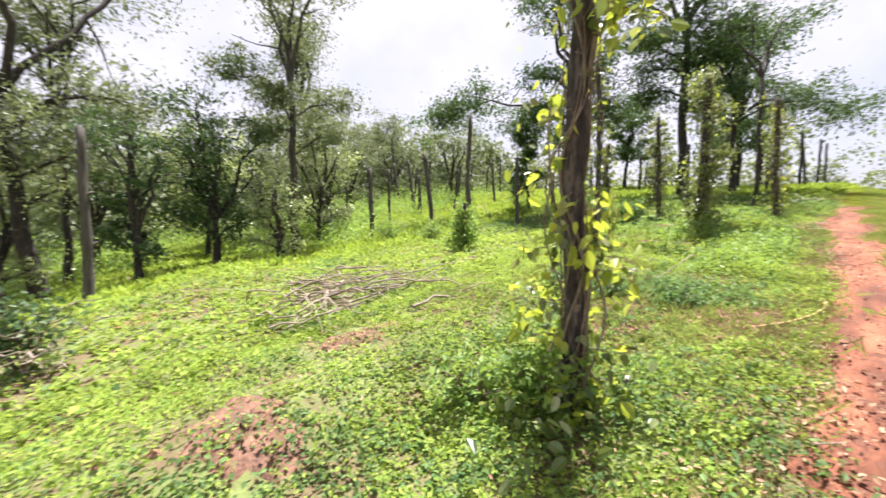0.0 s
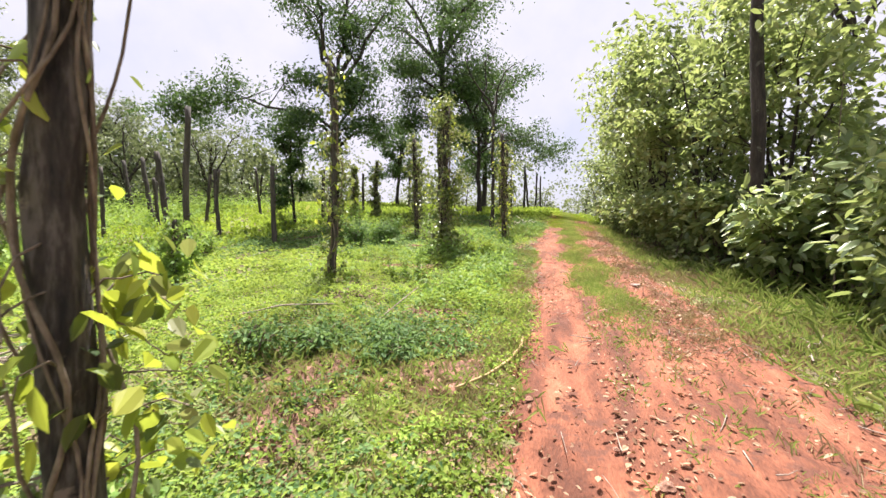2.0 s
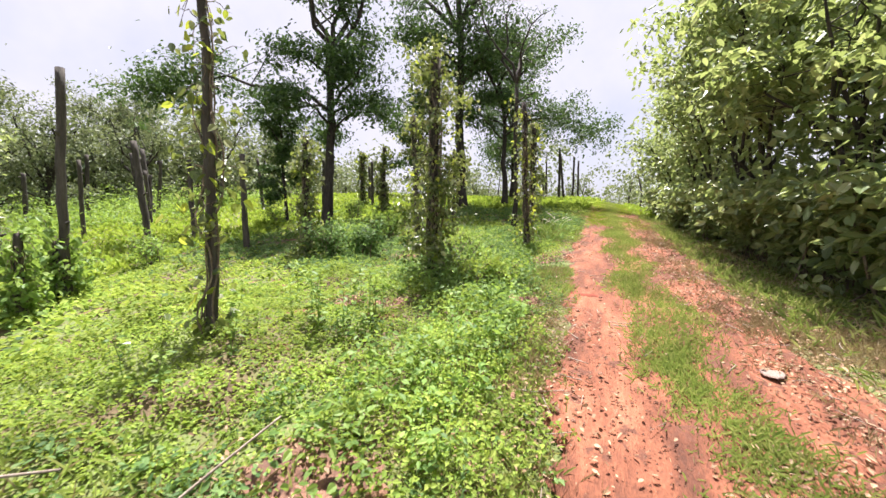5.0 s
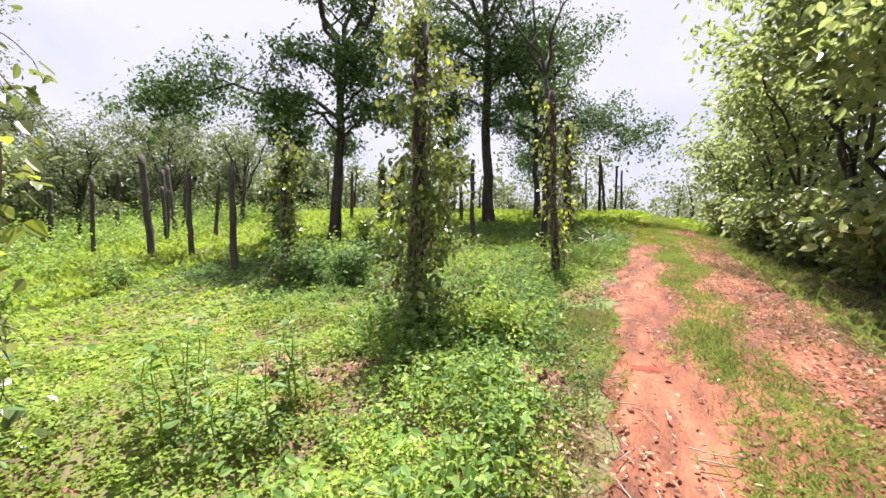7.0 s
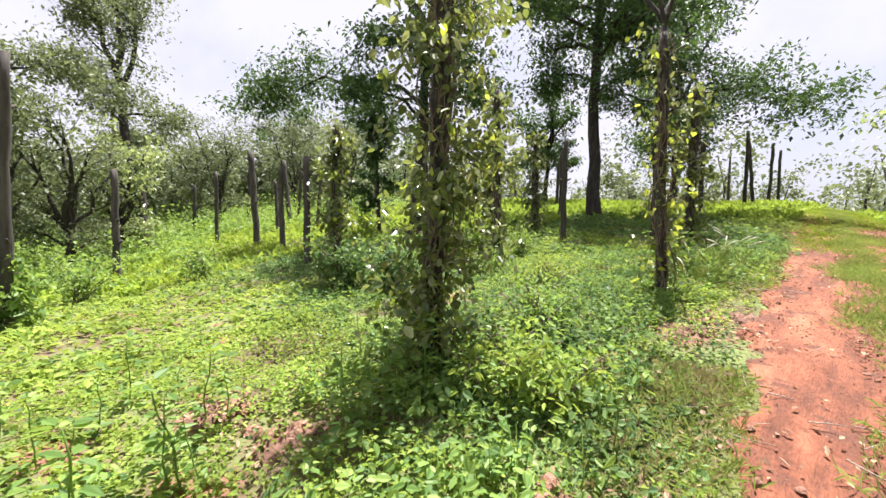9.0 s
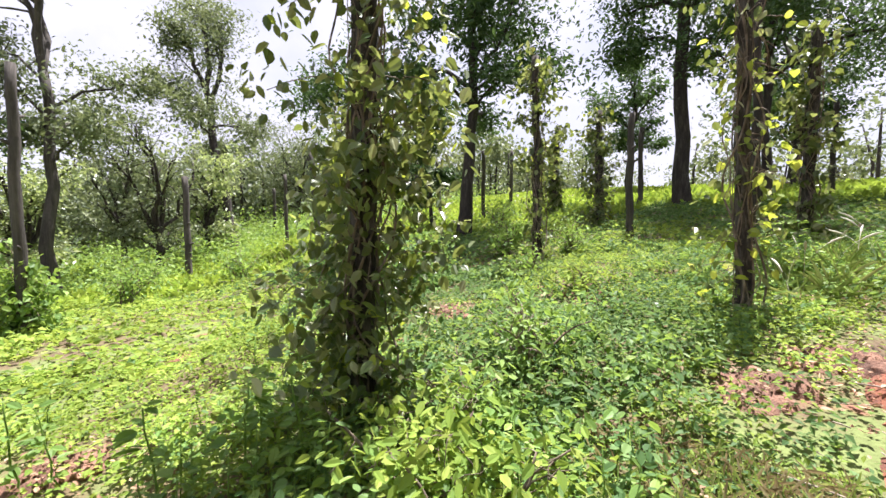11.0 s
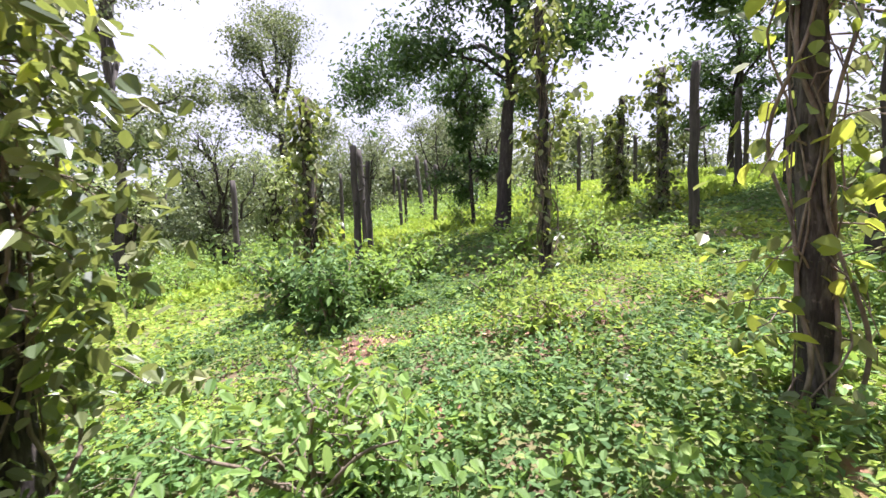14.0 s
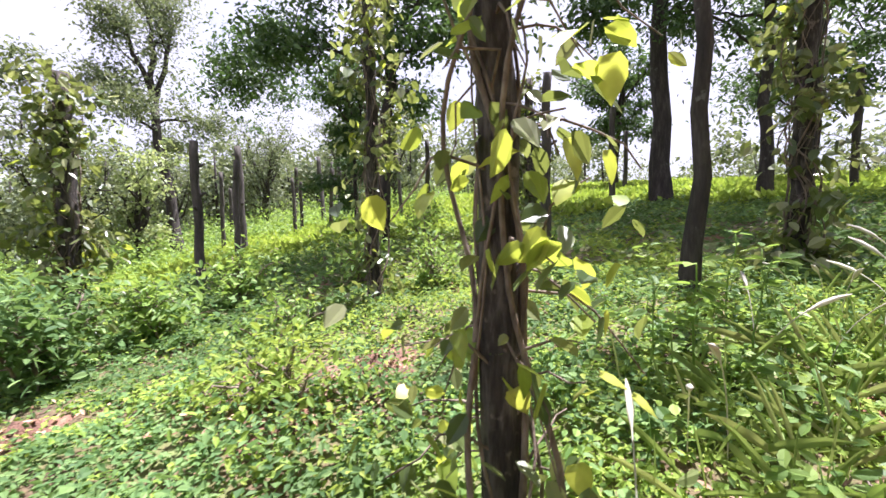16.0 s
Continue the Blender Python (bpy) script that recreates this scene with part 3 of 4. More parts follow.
    grass("dry_weed_stems", x[:450], y[:450], rng, (0.08, 0.24), 5, "dry tan stems among the dark creeping weeds", 0.07, mat=M_DRY, width=0.02)
    grass("weed_grass", x[450:], y[450:], rng, (0.10, 0.28), 6, "yellow-green grass among the dark creeping weeds", 0.06)
    # tall grass: by the vine trees at the track's edge, and below the thicket
    x = np.concatenate([rng.normal(-1.6, 0.2, 24), rng.normal(-1.8, 0.22, 8), rng.normal(3.2, 0.5, 170)])
    y = np.concatenate([rng.normal(19.8, 0.8, 24), rng.normal(18.2, 0.3, 8), rng.uniform(6, 13, 170)])
    grass("tall_grass", x, y, rng, (0.28, 0.62), 6, "tall arching green grass at the track edge", 0.06, width=0.007)


build_grasses()


def build_litter():
    rng = np.random.default_rng(17)
    n = 24000
    y = rng.uniform(0, 34, n)
    side = rng.uniform(0, 1, n)
    x = np.where(side < 0.45, road_left(y) + rng.normal(-0.1, 0.35, n), np.where(side < 0.88, road_right(y) + rng.normal(0.35, 0.5, n), rng.uniform(-0.8, 2.3, n)))
    b = np.array([BARE[k] for k in rng.integers(0, len(BARE), 6000)])
    x = np.concatenate([x, b[:, 0] + rng.normal(0, 0.5, 6000) * b[:, 2]])
    y = np.concatenate([y, b[:, 1] + rng.normal(0, 0.5, 6000) * b[:, 2]])
    keep = rng.uniform(0, 1, len(x)) < np.clip(0.55 + 0.8 * fbm(x * 1.7, y * 1.7, 3.3), 0.05, 1)
    yr = rng.uniform(2, 28, 16000)
    ur = rng.uniform(0.3, 1.0, 16000)
    xr = road_left(yr) + (road_right(yr) - road_left(yr)) * ur
    kr = rng.uniform(0, 1, 16000) < np.clip(1.5 * fbm(xr * 3.2, yr * 1.9, 5.5) + 0.12, 0, 1)
    x, y = np.concatenate([x[keep], xr[kr]]), np.concatenate([y[keep], yr[kr]])
    P = np.stack([x, y, gz(x, y) + 0.045 + rng.uniform(0, 0.02, len(x))], 1)
    v, f = scatter_leaves(rng, P, 0.036, True, 0.35, 0.0, 0.5, 0.7)
    tagged(put("leaf_litter", mesh_np("leaf_litter", v, f, M_LITTER)), "dry brown fallen leaves scattered along the dirt track", "leaf litter", kind="stuff")


build_litter()


def build_crumbs():
    """Loose crumbs of laterite and broken twigs strewn over the track."""
    rng = np.random.default_rng(41)
    n = 24000
    y = rng.uniform(1, 28, n)
    u = rng.uniform(-0.05, 1.05, n)
    x = road_left(y) + (road_right(y) - road_left(y)) * u
    keep = rng.uniform(0, 1, n) < np.clip(0.45 + 0.9 * fbm(x * 3, y * 1.6, 2.7) - 0.5 * np.exp(-((u - 0.22) / 0.12) ** 2), 0.05, 1)
    x, y = x[keep], y[keep]
    s_ = rng.uniform(0.004, 0.012, len(x)) * rng.uniform(0.7, 1.6, len(x))
    C = np.stack([x, y, gz(x, y) + 0.035 + s_ * 0.3], 1)
    tet = np.array([[1, 0.2, -0.5], [-0.6, 0.9, -0.4], [-0.5, -0.9, -0.5], [0.1, 0.1, 0.8]])
    rot = rng.uniform(0, 6.28, len(x))
    V = np.stack([np.cos(rot)[:, None] * tet[:, 0] - np.sin(rot)[:, None] * tet[:, 1], np.sin(rot)[:, None] * tet[:, 0] + np.cos(rot)[:, None] * tet[:, 1],
                  np.repeat(tet[None, :, 2], len(x), 0)], -1) * s_[:, None, None] + C[:, None]
    o = np.arange(len(x))[:, None] * 4
    F_ = np.concatenate([o + [0, 1, 3], o + [1, 2, 3], o + [2, 0, 3], o + [0, 2, 1]])
    tagged(put("soil_crumbs", mesh_np("soil_crumbs", V.reshape(-1, 3), F_, M_STONE)), "loose laterite crumbs strewn over the dirt track", "gravel", kind="stuff")
    lines = []
    for _ in range(420):
        y = rng.uniform(2, 22)
        x = rng.choice([rng.normal(float(road_right(y)) - 0.1, 0.3), rng.uniform(float(road_left(y)), float(road_right(y))), rng.normal(float(road_left(y)), 0.2)])
        a = rng.uniform(0, 6.3)
        ln = rng.uniform(0.05, 0.28)
        q = np.array([[x, y], [x + math.cos(a) * ln * 0.5, y + math.sin(a) * ln * 0.5 + rng.normal(0, 0.01)], [x + math.cos(a) * ln, y + math.sin(a) * ln]])
        lines.append((np.c_[q, gz(q[:, 0], q[:, 1]) + 0.05], np.array([1, 0.9, 0.6]) * rng.uniform(0.0025, 0.006)))
    v, f = tubes(lines, 4)
    tagged(put("dry_twigs", mesh_np("dry_twigs", v, f, M_TWIG, True)), "short dry twigs strewn over the dirt track", "twigs", kind="stuff")


build_crumbs()


# ---- things ----
def rock(rng, r, flat=0.55):
    bm = bmesh.new()
    bmesh.ops.create_icosphere(bm, subdivisions=2, radius=1.0)
    k = rng.uniform(0, 9, 3)
    for v in bm.verts:
        d = 1 + 0.22 * math.sin(v.co.x * 3 + k[0]) + 0.18 * math.sin(v.co.y * 4 + k[1]) + 0.12 * math.sin(v.co.z * 6 + k[2])
        v.co = Vector((v.co.x * d * r, v.co.y * d * r * 0.8, v.co.z * d * r * flat))
    me = bpy.data.meshes.new("stone")
    bm.to_mesh(me)
    bm.free()
    return me


def build_stones():
    rng = np.random.default_rng(23)
    shapes = []
    for k in range(6):
        me = rock(rng, 1.0)
        me.materials.append(M_PALE if k == 5 else M_STONE)
        shapes.append(me)
    spots = [(-0.34, 6.83, 0.035, 0), (1.15, 11.16, 0.10, 5), (0.45, 6.0, 0.05, 1), (-0.65, 14.2, 0.03, 2)]
    for _ in range(70):
        y = rng.uniform(3, 19)
        spots.append((rng.uniform(float(road_left(y)) - 0.3, float(road_right(y)) + 0.1), y, rng.uniform(0.012, 0.035), int(rng.integers(0, 5))))
    for x, y, r, k in spots:
        ob = put("stone", shapes[k])
        ob.location, ob.scale, ob.rotation_euler = (x, y, gz1(x, y) + 0.035 + r * 0.1), (r, r, r * (0.4 if k == 5 else 1.0)), (0, 0, rng.uniform(0, 6))
        tagged(ob, "pale flat stone lying in the wheel line" if k == 5 else "small reddish laterite stone on the dirt track", "stone", "stones on the track")
    # broken clods on the bare patches
    for _ in range(95):
        cx, cy, r = BARE[int(rng.integers(0, 3)) if rng.uniform() < 0.55 else int(rng.integers(0, len(BARE)))]
        x, y = cx + rng.normal(0, 0.45) * r, cy + rng.normal(0, 0.45) * r
        s = rng.uniform(0.025, 0.09)
        me = shapes[int(rng.integers(0, 5))]
        ob = put("soil_clod", me)
        ob.location, ob.scale, ob.rotation_euler = (x, y, gz1(x, y) + s * 0.2), (s, s, s), (0, 0, rng.uniform(0, 6))
        tagged(ob, "broken reddish-brown soil clod among the weeds", "soil clod", "clods on bare patches")


build_stones()


def wobble(rng, a, b, n, amp, taper=(1.0, 0.6), r=0.1, bend=None):
    """A line from a to b with soft wandering; ends stay put."""
    s = np.linspace(0, 1, n)
    a, b = np.asarray(a, float), np.asarray(b, float)
    p = a[None] + (b - a)[None] * s[:, None]
    w_ = np.cumsum(rng.normal(0, amp, (n, 3)), 0)
    w_ -= w_[0] + (w_[-1] - w_[0]) * s[:, None]
    p += w_
    if bend is not None:
        p += np.asarray(bend)[None] * (np.sin(np.pi * s))[:, None]
    return p, r * (taper[0] + (taper[1] - taper[0]) * s)


def tree(at, h, r, fork, seed, crown_r, leaves, lean=(0, 0), mat=M_TREE, leaf=0.16, label="", category="tree", group="", name="tree", limbs=4, low=(), bark=M_BARK,
         thick=1.7, extra=(), six=False, puff=0.16, side=0, open_from=0.5):
    """A tree: tapered, wandering trunk, forking limbs with branches, and a crown of leaf clumps with gaps."""
    rng = np.random.default_rng(seed)
    x, y = at
    z0 = gz1(x, y)
    top = thing(name, (x, y, z0), label, category, group)
    F_ = np.array([lean[0], lean[1], fork])
    tr, rad = wobble(rng, (0, 0, -0.15), F_, 9, 0.05 * fork / 6, (1.0, 0.66), r)
    rad[0] *= 1.35
    rad[1] *= 1.12
    lines = [(tr, rad)]
    tips = []
    top_h = h - fork
    specs = []
    for k in range(limbs):
        az = 2 * math.pi * (k + rng.uniform(-0.25, 0.25)) / limbs + seed
        out = crown_r * rng.uniform(0.45, 0.95)
        up = top_h * rng.uniform(0.55, 1.0)
        specs.append((F_, F_ + np.array([math.cos(az) * out, math.sin(az) * out, up]), r * 0.55))
    specs.append((F_, F_ + np.array([lean[0] * 0.3 + rng.normal(0, 0.3), lean[1] * 0.3 + rng.normal(0, 0.3), top_h * 0.95]), r * 0.62))
    for k in range(side):
        s_ = open_from + (0.98 - open_from) * (k + rng.uniform(0, 0.8)) / side
        az = k * 2.4 + seed
        out = crown_r * rng.uniform(0.45, 0.95)
        a = np.array([np.interp(s_ * fork, tr[:, 2], tr[:, q_]) for q_ in range(3)])
        specs.append((a, a + np.array([math.cos(az) * out, math.sin(az) * out, crown_r * rng.uniform(0.05, 0.4)]), r * 0.3))
    for hz, dx, dy, dz in low:
        s = hz / fork
        specs.append((np.array([lean[0] * s, lean[1] * s, hz]), np.array([lean[0] * s + dx, lean[1] * s + dy, hz + dz]), r * 0.38))
    for a, b, rr in specs:
        ln = np.linalg.norm(b - a)
        p, q = wobble(rng, a, b, 8, 0.035 * ln, (1.0, 0.25), rr, bend=(0, 0, 0.10 * ln))
        lines.append((p, q))
        for j in range(2, 8):
            for _ in range(2 if j > 3 else 1):
                d = unit(rng.standard_normal(3) + np.array([0, 0, 0.25]) + 0.7 * unit(b - a))
                e = p[j] + d * ln * rng.uniform(0.18, 0.38)
                bp, bq = wobble(rng, p[j], e, 5, 0.03 * ln * 0.3, (1.0, 0.25), q[j] * 0.5)
                lines.append((bp, bq))
                for t_ in range(3):
                    tips.append(bp[-1 - t_] + rng.normal(0, 0.05 * ln, 3))
        tips += [p[-1], p[-2], p[-1]]
    for ex, ey, ez, n_ in extra:
        for _ in range(n_):
            tips.append(np.array([ex, ey, ez]) + rng.normal(0, 1, 3) * np.array([0.9, 0.9, 0.5]))
    v, f = tubes(lines, 8, 0.035, rng)
    put("trunk", mesh_np("trunk", v, f, bark, True), top)
    tips = np.array(tips)
    per = max(1, int(leaves * thick / len(tips)))
    wgt = rng.uniform(0.0, 1.0, len(tips)) ** 2.6 * 3.5 + 0.04
    cnt = np.maximum(1, (per * wgt).astype(int))
    C = np.repeat(tips, cnt, 0)
    sg = np.repeat(rng.uniform(0.30, 0.72, len(tips)) * np.sqrt(wgt / 1.2 + 0.25), cnt)[:, None]
    P = C + rng.standard_normal(C.shape) * sg * np.array([1, 1, 0.5]) * crown_r * puff
    v, f = scatter_leaves(rng, P, leaf * 0.9, six, 0.8, 0.35, 0.5)
    put("crown", mesh_np("crown", v, f, mat), top)
    return top


def shrub(at, h, r, seed, leaves, mat, leaf=0.1, label="", name="shrub", stems=7, six=True, group="", category="shrub"):
    """A bush of several stems with leaves all round its twigs."""
    rng = np.random.default_rng(seed)
    x, y = at
    top = thing(name, (x, y, gz1(x, y)), label, category, group)
    lines, pts = [], []
    for k in range(stems):
        az = rng.uniform(0, 6.3)
        o = r * rng.uniform(0.25, 0.95)
        b = np.array([math.cos(az) * o, math.sin(az) * o, h * rng.uniform(0.55, 1.0)])
        p, q = wobble(rng, (rng.normal(0, 0.06), rng.normal(0, 0.06), -0.05), b, 7, 0.03 * h, (1, 0.3), 0.012 + 0.006 * h, bend=(0, 0, 0.12 * h))
        lines.append((p, q))
        for j in range(2, 7):
            e = p[j] + unit(rng.standard_normal(3) + [0, 0, 0.3]) * r * rng.uniform(0.25, 0.55)
            lines.append(wobble(rng, p[j], e, 4, 0.02, (1, 0.4), q[j] * 0.55))
            pts += [e, (e + p[j]) / 2, p[j]]
    for k in range(stems):
        v, f = tubes(lines[k * 6:k * 6 + 6], 5)
        put("stem", mesh_np("stem", v, f, M_STEM, True), top)
    pts = np.array(pts)
    C = np.repeat(pts, max(1, leaves // len(pts)), 0)
    P = C + rng.standard_normal(C.shape) * r * 0.17
    P[:, 2] = np.maximum(P[:, 2], 0.03)
    v, f = scatter_leaves(rng, P, leaf, six, 0.6, 0.3, 0.55)
    put("foliage", mesh_np("foliage", v, f, mat), top)
    return top


def post(at, h, r, seed, lean=(0, 0), label="", mat=M_POST, name="wooden_post", group="plantation posts"):
    """A rough split post with a worn, uneven top and a knot or two."""
    rng = np.random.default_rng(seed)
    x, y = at
    top = thing(name, (x, y, gz1(x, y)), label, "post", group)
    p, q = wobble(rng, (0, 0, -0.2), (lean[0], lean[1], h), 12, 0.012 * h / 3, (1.0, 0.82), r)
    lines = [(p, q)]
    v, f = tubes(lines, 9, 0.07, rng)
    put("pole", mesh_np("pole", v, f, mat, True), top)
    for _ in range(3):
        j = int(rng.integers(4, 11))
        az = rng.uniform(0, 6.3)
        d = np.array([math.cos(az), math.sin(az), 0.5])
        v, f = tubes([(np.stack([p[j], p[j] + d * r * 1.3, p[j] + d * r * 1.9]), np.array([r * 0.4, r * 0.33, r * 0.2]))], 6)
        put("knot", mesh_np("knot", v, f, mat, True), top)
    return top


def vine_post(at, h, r, seed, leaves, spread, lean=(0, 0), label="", leaf=0.11, mat=M_PEPPER, yellow=0, post_mat=M_BARK_RED, name="vine_post", bulge=0.6, base_skirt=0.3, group="vine-covered posts",
              runners=9, singles=0, open_low=0.0):
    """A living post climbed by vines: rough trunk, twisting stems, short side shoots and hanging leaves."""
    rng = np.random.default_rng(seed)
    x, y = at
    top = thing(name, (x, y, gz1(x, y)), label, "vine post", group)
    p, q = wobble(rng, (0, 0, -0.2), (lean[0], lean[1], h), 16, 0.014 * h / 4, (1.0, 0.8), r)
    q[0] *= 1.3
    v, f = tubes([(p, q)], 14, 0.11, rng)
    put("trunk", mesh_np("trunk", v, f, post_mat, True), top)
    zz = np.linspace(0, 1, 40)
    axis = lambda s: np.stack([np.interp(s, np.linspace(0, 1, 16), p[:, k]) for k in range(3)], -1)
    lines, hooks = [], []
    for k in range(runners):
        a0, turns = rng.uniform(0, 6.3), rng.uniform(-0.9, 0.9)
        ph = rng.uniform(0, 6.3)
        ang = a0 + turns * 6.28 * zz + 0.8 * np.sin(zz * rng.uniform(10, 22) + ph)
        rr = r * (1.06 + 0.3 * np.abs(np.sin(zz * 9 + ph)) * rng.uniform(0.2, 1))
        if k % 3 == 0:
            rr = rr + (0.05 + 0.7 * r) * np.sin(zz * rng.uniform(5, 11) + ph) ** 2
        c = axis(zz * rng.uniform(0.8, 1.0))
        c[:, 0] += np.cos(ang) * rr
        c[:, 1] += np.sin(ang) * rr
        v, f = tubes([(c, np.linspace(1, 0.5, 40) * rng.uniform(0.004, 0.013))], 6)
        put("vine_stem", mesh_np("vine_stem", v, f, M_STEM, True), top)
    s_shoots = rng.uniform(0.06, 1.0, 70)
    for s in s_shoots:
        if s < open_low and rng.uniform() < 0.75:
            continue
        a = axis(np.array([s]))[0]
        az = rng.uniform(0, 6.3)
        reach = spread * rng.uniform(0.35, 1.0) * (1 - bulge * abs(s - 0.6))
        e = a + np.array([math.cos(az) * reach, math.sin(az) * reach, rng.normal(-0.05, 0.18)])
        sp, sq = wobble(rng, a, e, 6, 0.02, (1, 0.4), 0.006, bend=(0, 0, 0.08))
        lines.append((sp, sq))
        hooks += [sp[2], sp[3], sp[4], sp[5], sp[5]]
    v, f = tubes(lines, 5)
    put("twig_growth", mesh_np("twig_growth", v, f, M_STEM, True), top, "thin side twigs of the vine", "stuff")
    hooks = np.array(hooks)
    if leaves:
        C = hooks[rng.integers(0, len(hooks), leaves)]
        P = C + rng.standard_normal(C.shape) * np.array([0.16, 0.16, 0.13]) * spread
        nb = int(leaves * base_skirt)
        if nb:
            az, rad_ = rng.uniform(0, 6.3, nb), np.abs(rng.normal(0, 0.75 * spread, nb))
            B = np.stack([np.cos(az) * rad_, np.sin(az) * rad_, np.abs(rng.normal(0, 0.25, nb)) * np.exp(-rad_ / spread) + 0.04], 1)
            P = np.concatenate([P, B])
        v, f = scatter_leaves(rng, P, leaf, True, 0.9, 0.55, 0.68)
        put("foliage", mesh_np("foliage", v, f, mat), top, "hanging glossy green vine leaves")
    if yellow:
        C = hooks[rng.integers(0, len(hooks), yellow)]
        P = C + rng.standard_normal(C.shape) * 0.12 * spread
        v, f = scatter_leaves(rng, P, leaf * 1.15, True, 1.0, 0.55, 0.72)
        put("yellow_foliage", mesh_np("yellow_foliage", v, f, M_YELLOW), top, "yellowing vine leaves lit from behind")
    if singles:
        shape = heart_leaf()
        for _ in range(singles):
            c = hooks[rng.integers(0, len(hooks))] + rng.standard_normal(3) * 0.07
            ob = put("leaf", shape, top)
            s = leaf * rng.uniform(0.75, 1.25)
            ob.location, ob.scale = c, (s, s, s)
            ob.rotation_euler = (rng.normal(0.9, 0.5), rng.normal(0, 0.4), rng.uniform(0, 6.3))
    return top


HEART = []


def heart_leaf():
    """One broad, pointed leaf with a folded midrib and a short stalk."""
    if HEART:
        return HEART[0]
    out = [(0.0, 0.0), (0.26, -0.05), (0.42, 0.2), (0.40, 0.5), (0.22, 0.82), (0.0, 1.1)]
    V = [(0, yy_, -0.10 * (yy_ - 0.2) ** 2) for _, yy_ in out]
    n = len(out)
    for sgn in (1, -1):
        V += [(sgn * a, b, 0.10 * a - 0.10 * (b - 0.2) ** 2) for a, b in out]
    Fs = []
    for k in range(n - 1):
        Fs.append((k, k + 1, n + k + 1, n + k))
        Fs.append((k + 1, k, 2 * n + k, 2 * n + k + 1))
    me = mesh_np("leaf", [(a, -b, c) for a, b, c in V], Fs, M_YELLOW_ONE, True)
    HEART.append(me)
    return me


# -- vine posts beside the track
vine_post((-1.78, 4.55), 4.8, 0.085, 101, 330, 0.62, (0.08, 0.0), "tall reddish trunk wrapped in twisting vines with yellow-green leaves", 0.082, M_PEPPER, 420, singles=110, base_skirt=0.5,
          name="vine_tree", runners=12, group="vine-covered trunks")
vine_post((-4.15, 10.2), 4.0, 0.055, 102, 300, 0.42, (-0.12, 0.05), "slim grey pole with a young leafy vine climbing its lower half", 0.09, M_PEPPER, 60, M_POST, base_skirt=0.2, runners=4)
vine_post((-3.08, 13.8), 4.0, 0.10, 103, 3100, 0.74, (0.06, 0.1), "post smothered in hanging glossy pepper vine leaves", 0.078, M_PEPPER, 160, base_skirt=0.09, runners=14, open_low=0.12)
vine_post((-1.93, 17.23), 3.6, 0.064, 104, 260, 0.55, (-0.10, 0.0), "tall reddish vine trunk with twisted stems and yellow leaves", 0.078, M_PEPPER, 70, singles=85, base_skirt=0.25,
          name="vine_tree", runners=11, group="vine-covered trunks")
vine_post((-7.22, 15.36), 3.1, 0.10, 105, 1200, 0.55, (0.0, 0.05), "dark leafy vine post on the slope", 0.10, M_PEPPER, 60)
vine_post((-5.48, 18.35), 3.8, 0.075, 106, 700, 0.55, (-0.15, 0.1), "slender trunk with vine leaves gathered near its top", 0.10, M_PEPPER, 40, open_low=0.45, base_skirt=0.1)
vine_post((-6.85, 22.4), 3.1, 0.10, 107, 1000, 0.55, (-0.08, 0.05), "dark post with vine leaves about its foot and head", 0.11, M_PEPPER, 60)
vine_post((-10.44, 24.98), 3.3, 0.11, 111, 800, 0.45, (0.1, 0.0), "vine post wrapped in dark leaves", 0.14, M_PEPPER, 40)
vine_post((-13.03, 27.19), 3.2, 0.11, 112, 650, 0.42, (0.0, 0.0), "vine post wrapped in dark leaves", 0.15, M_PEPPER, 40)
vine_post((-2.54, 21.93), 3.6, 0.10, 113, 700, 0.5, (0.05, 0.0), "upright vine post with thin leaves at the track edge", 0.12, M_PEPPER, 20)
vine_post((-8.8, 11.0), 1.1, 0.06, 114, 1300, 0.5, (0, 0), "low vine bush climbing the foot of a pole", 0.09, M_WEED, 0, M_POST, base_skirt=0.5)
vine_post((-8.0, 10.2), 1.3, 0.06, 115, 700, 0.4, (0, 0), "short stump covered with climbing leaves", 0.09, M_WEED, 0, M_POST, base_skirt=0.4)

